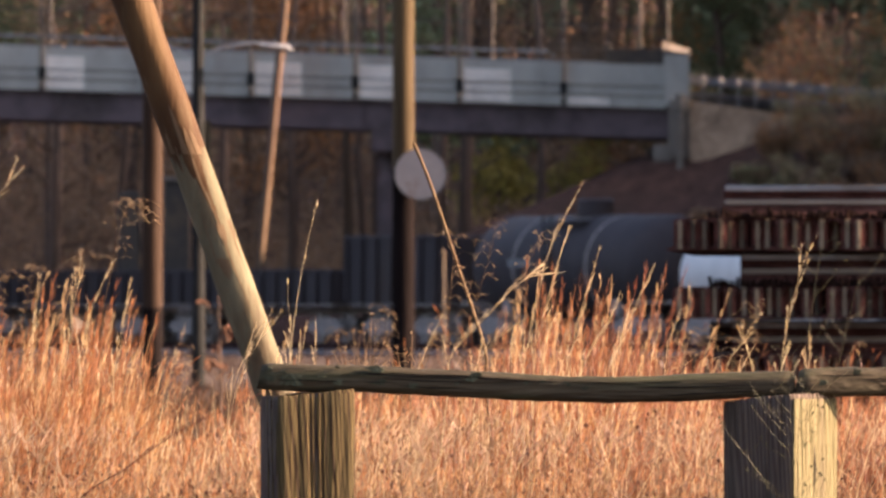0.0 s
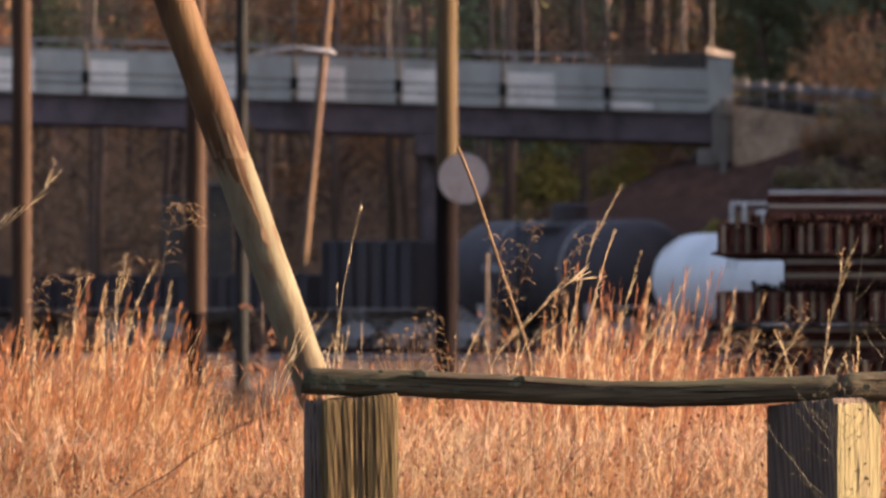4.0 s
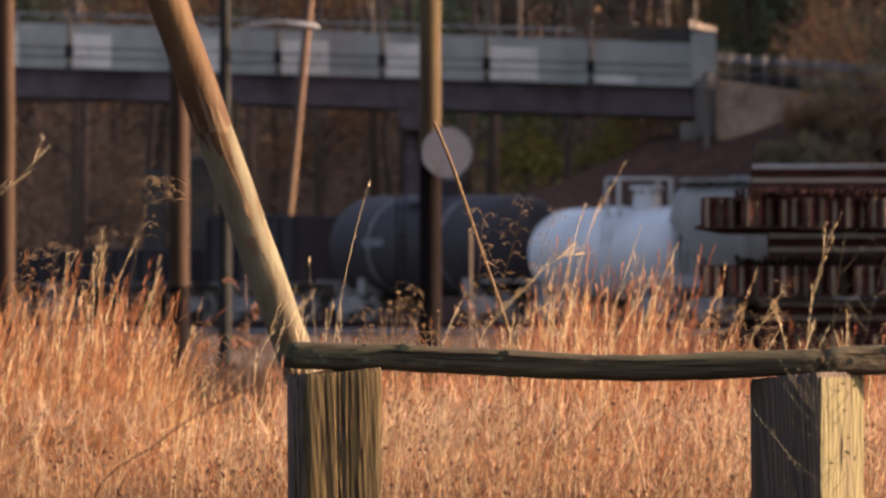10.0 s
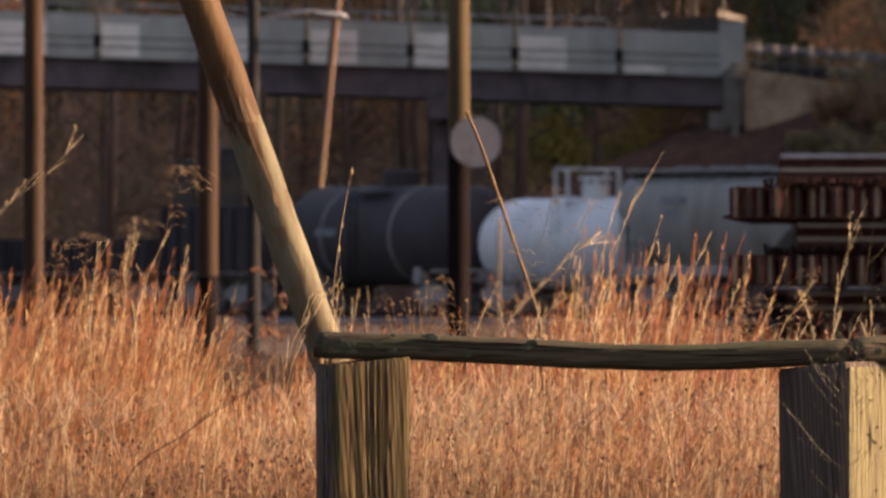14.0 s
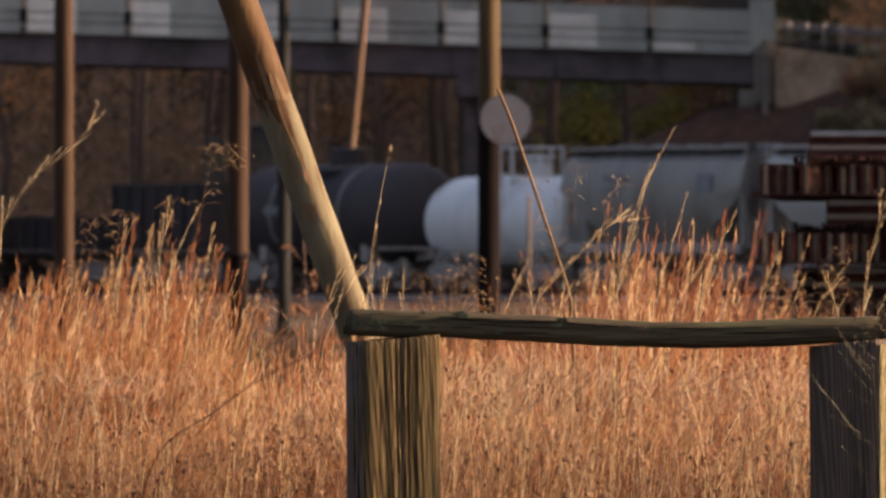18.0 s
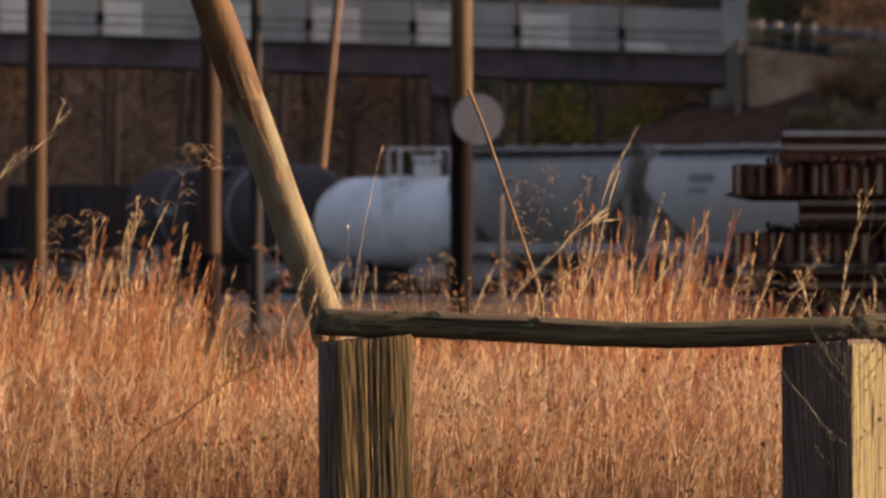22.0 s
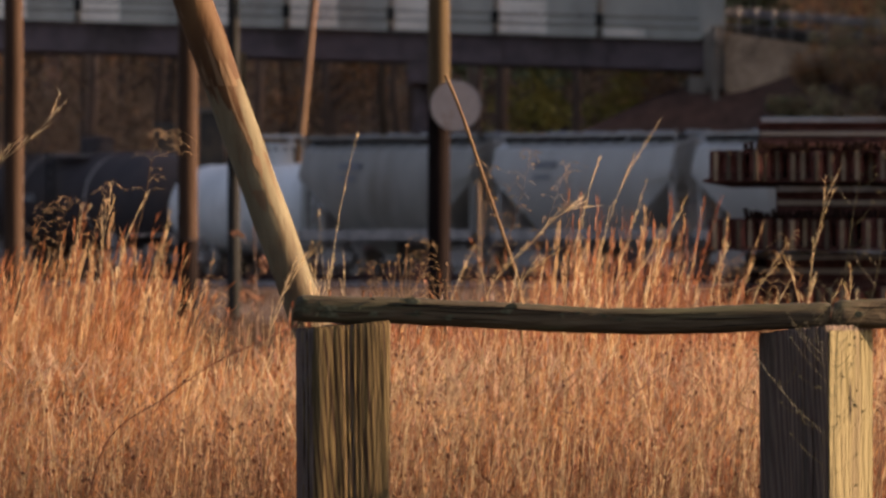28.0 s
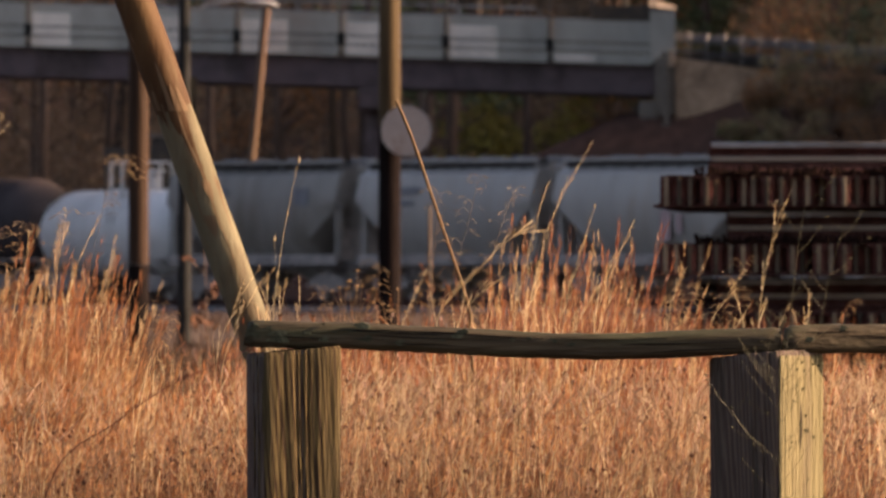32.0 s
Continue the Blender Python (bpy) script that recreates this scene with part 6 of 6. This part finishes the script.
def dark_weed():
    """A tall dark dead weed in the middle distance."""
    for x, y, h, s in ((-0.98, 110, 1.22, 2),):
        rnd = random.Random(s)
        t = thing("dead_weed", (x, y, 0), "dark dead weed with shrivelled leaves", "weed")
        b, lf = Build(), Build()
        b.tube([(0, 0, 0), (0.02, 0, h * 0.6), (0, 0, h)], [0.008, 0.006, 0.003], 6)
        for _ in range(9):
            z = h * rnd.uniform(0.62, 0.97)
            e = Vector((rnd.uniform(-0.09, 0.09), rnd.uniform(-0.05, 0.05), z + 0.06))
            b.tube([(0.01, 0, z - 0.03), e], [0.003, 0.001], 4)
            leaf_quads(lf, e, (0.03, 0.03, 0.03), 9, 0.022, rnd)
        part("stalk", b, M_trunk, t)
        part("foliage", lf, M_burr, t, smooth=0, fix=False)["kind"] = "stuff"


def post_shadow():
    """A dark curled strip on the post that stands in for a cast shadow."""
    pts = [(-0.112, 51.235, 0.862), (-0.13, 51.224, 0.83), (-0.158, 51.216, 0.785), (-0.16, 51.215, 0.768), (-0.14, 51.222, 0.752), (-0.115, 51.232, 0.742)]
    line = curve(pts, 6)
    n = len(line) - 1
    b = Build().tube(line, [0.0012 + 0.0085 * math.sin(math.pi * min(1.0, 0.06 + 1.1 * (i / n) ** 0.8)) ** 1.0 for i in range(n + 1)], 8)
    solo("dry_leaf", b, M_tie, "dark curled strip shaped as a shadow on the fence post", "leaf")


def umbel_weed(x, y, h, seed):
    """A dead weed whose forked branches end in small flat flower heads."""
    rnd = random.Random(seed)
    t = thing("umbel_weed", (x, y, 0), "dead weed with small flat dried flower heads", "weed", "dead weeds behind the rail")
    stalk = part("stalk", Build().tube([(0, 0, 0), (0.004, 0, h * 0.5), (0.0, 0, h * 0.86)], [0.002, 0.0017, 0.0014], 6), M_forb, t)
    for k in range(7):
        a = -0.75 + 0.25 * k + rnd.uniform(-0.08, 0.08)
        z0 = h * rnd.uniform(0.8, 0.87)
        tip = Vector((math.sin(a) * 0.085, rnd.uniform(-0.03, 0.03), h * rnd.uniform(0.94, 1.0) - abs(a) * 0.02))
        arm = part("branch", Build().tube([(0, 0, z0), (tip.x * 0.6, tip.y * 0.6, z0 + (tip.z - z0) * 0.45), tip], [0.0012, 0.001, 0.0008], 5), M_forb, t)
        b = Build()
        for _ in range(9):
            spikelet(b, tip, Vector((rnd.gauss(0, 0.8), rnd.gauss(0, 0.6), 1)).normalized(), rnd.uniform(0.006, 0.012), 0.0016)
        part("flower_head", b, M_drybloom, arm, "dried flower head", smooth=0, fix=False)["kind"] = "stuff"


umbel_weed(-0.075, 52.35, 1.115, 1)
umbel_weed(-0.115, 52.3, 1.075, 2)
umbel_weed(0.03, 52.5, 1.06, 3)
post_shadow()
twig()
dark_weed()


# ---- vehicles on the bridge ----
def vehicle(name, label, paint, L, W, profile, glass, wheels, wheel_r):
    """profile: the body's side outline (x, z); glass: window outlines; x points forwards."""
    t = tagged(new_at(name, pose(0, 0, 0)), label, "car")
    b = Build()
    rings = []
    for y, k, dz in ((-W / 2, 0.97, 0.0), (-W / 2 + 0.06, 1.0, 0.0), (0, 1.0, 0.0), (W / 2 - 0.06, 1.0, 0.0), (W / 2, 0.97, 0.0)):
        rings.append([(x * k, y * (0.84 if z > 1.2 else 0.93 if z > 0.98 else 1.0), 0.35 + (z - 0.35) * (k if z > 0.6 else 1)) for x, z in profile])
    b.loft(rings)
    part("body", b, paint, t, smooth=30)
    for g in glass:
        for s in (-1, 1):
            b = Build()
            ring = [(x, s * (W / 2 * (0.855 if z > 1.2 else 0.955)), z) for x, z in g]
            b.loft([ring, [(p[0], p[1] + s * 0.015, p[2]) for p in ring]])
            part("window", b, M_glass, t, "dark tinted window", smooth=0)
    for x in wheels:
        for s in (-1, 1):
            w = part("wheel", Build().tube([(x, s * (W / 2 - 0.2), wheel_r), (x, s * (W / 2 + 0.01), wheel_r)], wheel_r, 20), M_tyre, t)
            part("rim", Build().tube([(x, s * (W / 2 + 0.005), wheel_r), (x, s * (W / 2 + 0.02), wheel_r)], wheel_r * 0.62, 14), M_galv, w)
    for s in (-1, 1):
        part("tail_light", Build().box((-L / 2 + 0.05, s * (W / 2 - 0.1), 0.98), (0.12, 0.22, 0.34), 0.02), M_taillight, t, "red tail light")
        part("headlight", Build().box((L / 2 - 0.08, s * (W / 2 - 0.25), 0.75), (0.12, 0.34, 0.16), 0.02), M_lamp, t)
    return t


red_suv = vehicle("red_suv", "red sports utility car with roof rails crossing the bridge", M_redcar, 4.8, 1.85,
                  [(-2.4, 0.35), (2.35, 0.35), (2.42, 0.8), (2.2, 1.02), (1.25, 1.14), (0.45, 1.86), (-0.6, 1.97), (-2.05, 1.92), (-2.35, 1.15), (-2.42, 0.7)],
                  [[(0.95, 1.2), (0.35, 1.74), (-0.45, 1.8), (-0.45, 1.2)], [(-0.58, 1.2), (-0.58, 1.8), (-1.15, 1.8), (-1.05, 1.2)], [(-1.3, 1.22), (-1.38, 1.8), (-1.98, 1.76), (-2.15, 1.26)]], (1.5, -1.45), 0.36)
for s in (-1, 1):
    part("roof_rail", Build().tube([(0.2, s * 0.68, 1.93), (0.1, s * 0.68, 2.0), (-1.8, s * 0.68, 2.0), (-1.9, s * 0.68, 1.92)], 0.025, 6), M_galv, red_suv)
dark_sedan = vehicle("dark_sedan", "dark grey saloon car crossing the bridge", M_blackcar, 4.7, 1.8,
                     [(-2.35, 0.35), (2.3, 0.35), (2.36, 0.65), (2.1, 0.86), (1.1, 0.98), (0.3, 1.42), (-0.8, 1.44), (-1.7, 1.06), (-2.3, 0.98), (-2.38, 0.7)],
                     [[(0.85, 1.0), (0.25, 1.36), (-0.25, 1.38), (-0.25, 1.0)], [(-0.33, 1.0), (-0.33, 1.38), (-0.8, 1.36), (-1.35, 1.02)]], (1.4, -1.4), 0.33)


# ---- what moves ----
def along(t):
    """How far the train has rolled, in metres along the track."""
    rows = ((0, -26.17), (6, -19.37), (9, -15.91), (14.5, -8.76), (23, 3.42), (28, 10.61), (32, 16.38))
    for (t0, s0), (t1, s1) in zip(rows, rows[1:]):
        if t <= t1:
            return s0 + (s1 - s0) * (t - t0) / (t1 - t0)
    return rows[-1][1]


def sway(seed, t):
    return 0.6 * math.sin(t * 1.7 + seed) + 0.4 * math.sin(t * 3.1 + seed * 2.3) + 0.5 * math.sin(t * 0.45 + seed * 0.7)


GUSTS = {2: ((0, -1.7), (6, -1.5), (9, 1.9), (11, -1.0), (13, -4.0), (16, -3.2), (19, -2.7), (23, -0.7), (24, -1.4), (28, -1.2), (30, -3.0), (32, -2.1)),
         4: ((0, -0.9), (6, -1.5), (9, 0.0), (13, 1.8), (16, 0.5), (19, -0.6), (23, -1.3), (24, 2.8), (28, 3.4), (30, 2.3), (32, 1.5))}


def motions():
    for car, behind in CARS:
        walk(car, [(t, on_track(along(t) + behind)) for t in (0, 3, 6, 9, 12, 14.5, 17, 20, 23, 25.5, 28, 32)])
        for o in car.children_recursive:
            if o.name.startswith("wheelset"):
                at = o.location.copy()
                walk(o, [(k * 0.4, pose(at.x, at.y, at.z, 0, math.degrees(along(k * 0.4) / 0.42), 0)) for k in range(81)])

    def driven(x, y, back):
        return pose(x, y, grade(x) + 0.16, 0, 0, 180 if back else 0)
    walk(red_suv, [(t, driven(36.45 - 16.9 * t, BY + 3.2, True)) for t in (0, 1, 2, 3, 4, 5, 6, 7, 8)] + [(10, driven(-115, BY + 3.2, True)), (32, driven(-115, BY + 3.2, True))])
    walk(dark_sedan, [(0, driven(-127, BY + 8.3, False)), (0.5, driven(-126.8, BY + 8.3, False)), (1, driven(-126.8, BY + 8.3, False))] + [(t, driven(11.2 + 23.0 * (t - 7), BY + 8.3, False)) for t in (2, 4, 6, 8, 10)] + [(11.5, driven(112, BY + 8.3, False)), (32, driven(112, BY + 8.3, False))])
    for ob, seed, deg in STEMS:
        p = ob.location.copy()
        if seed in GUSTS:
            walk(ob, [(t, pose(p.x, p.y, 0, 0, a, 0)) for t, a in GUSTS[seed]])
            continue
        walk(ob, [(k * 0.8, pose(p.x, p.y, 0, 0, deg * sway(seed, k * 0.8), 0)) for k in range(41)])
    for i, ob in enumerate(TUFTS):
        p = ob.location.copy()
        walk(ob, [(k * 0.8, pose(p.x, p.y, 0, 0.3 * sway(i * 1.7, k * 0.8), 0.9 * sway(i * 2.1, k * 0.8), 0)) for k in range(41)])
    for i, ob in enumerate(GRASS):
        walk(ob, [(k, pose(0, 0, 0, 0.15 * sway(i * 3.3, k), 0.0, 0.0)) for k in range(33)])


motions()
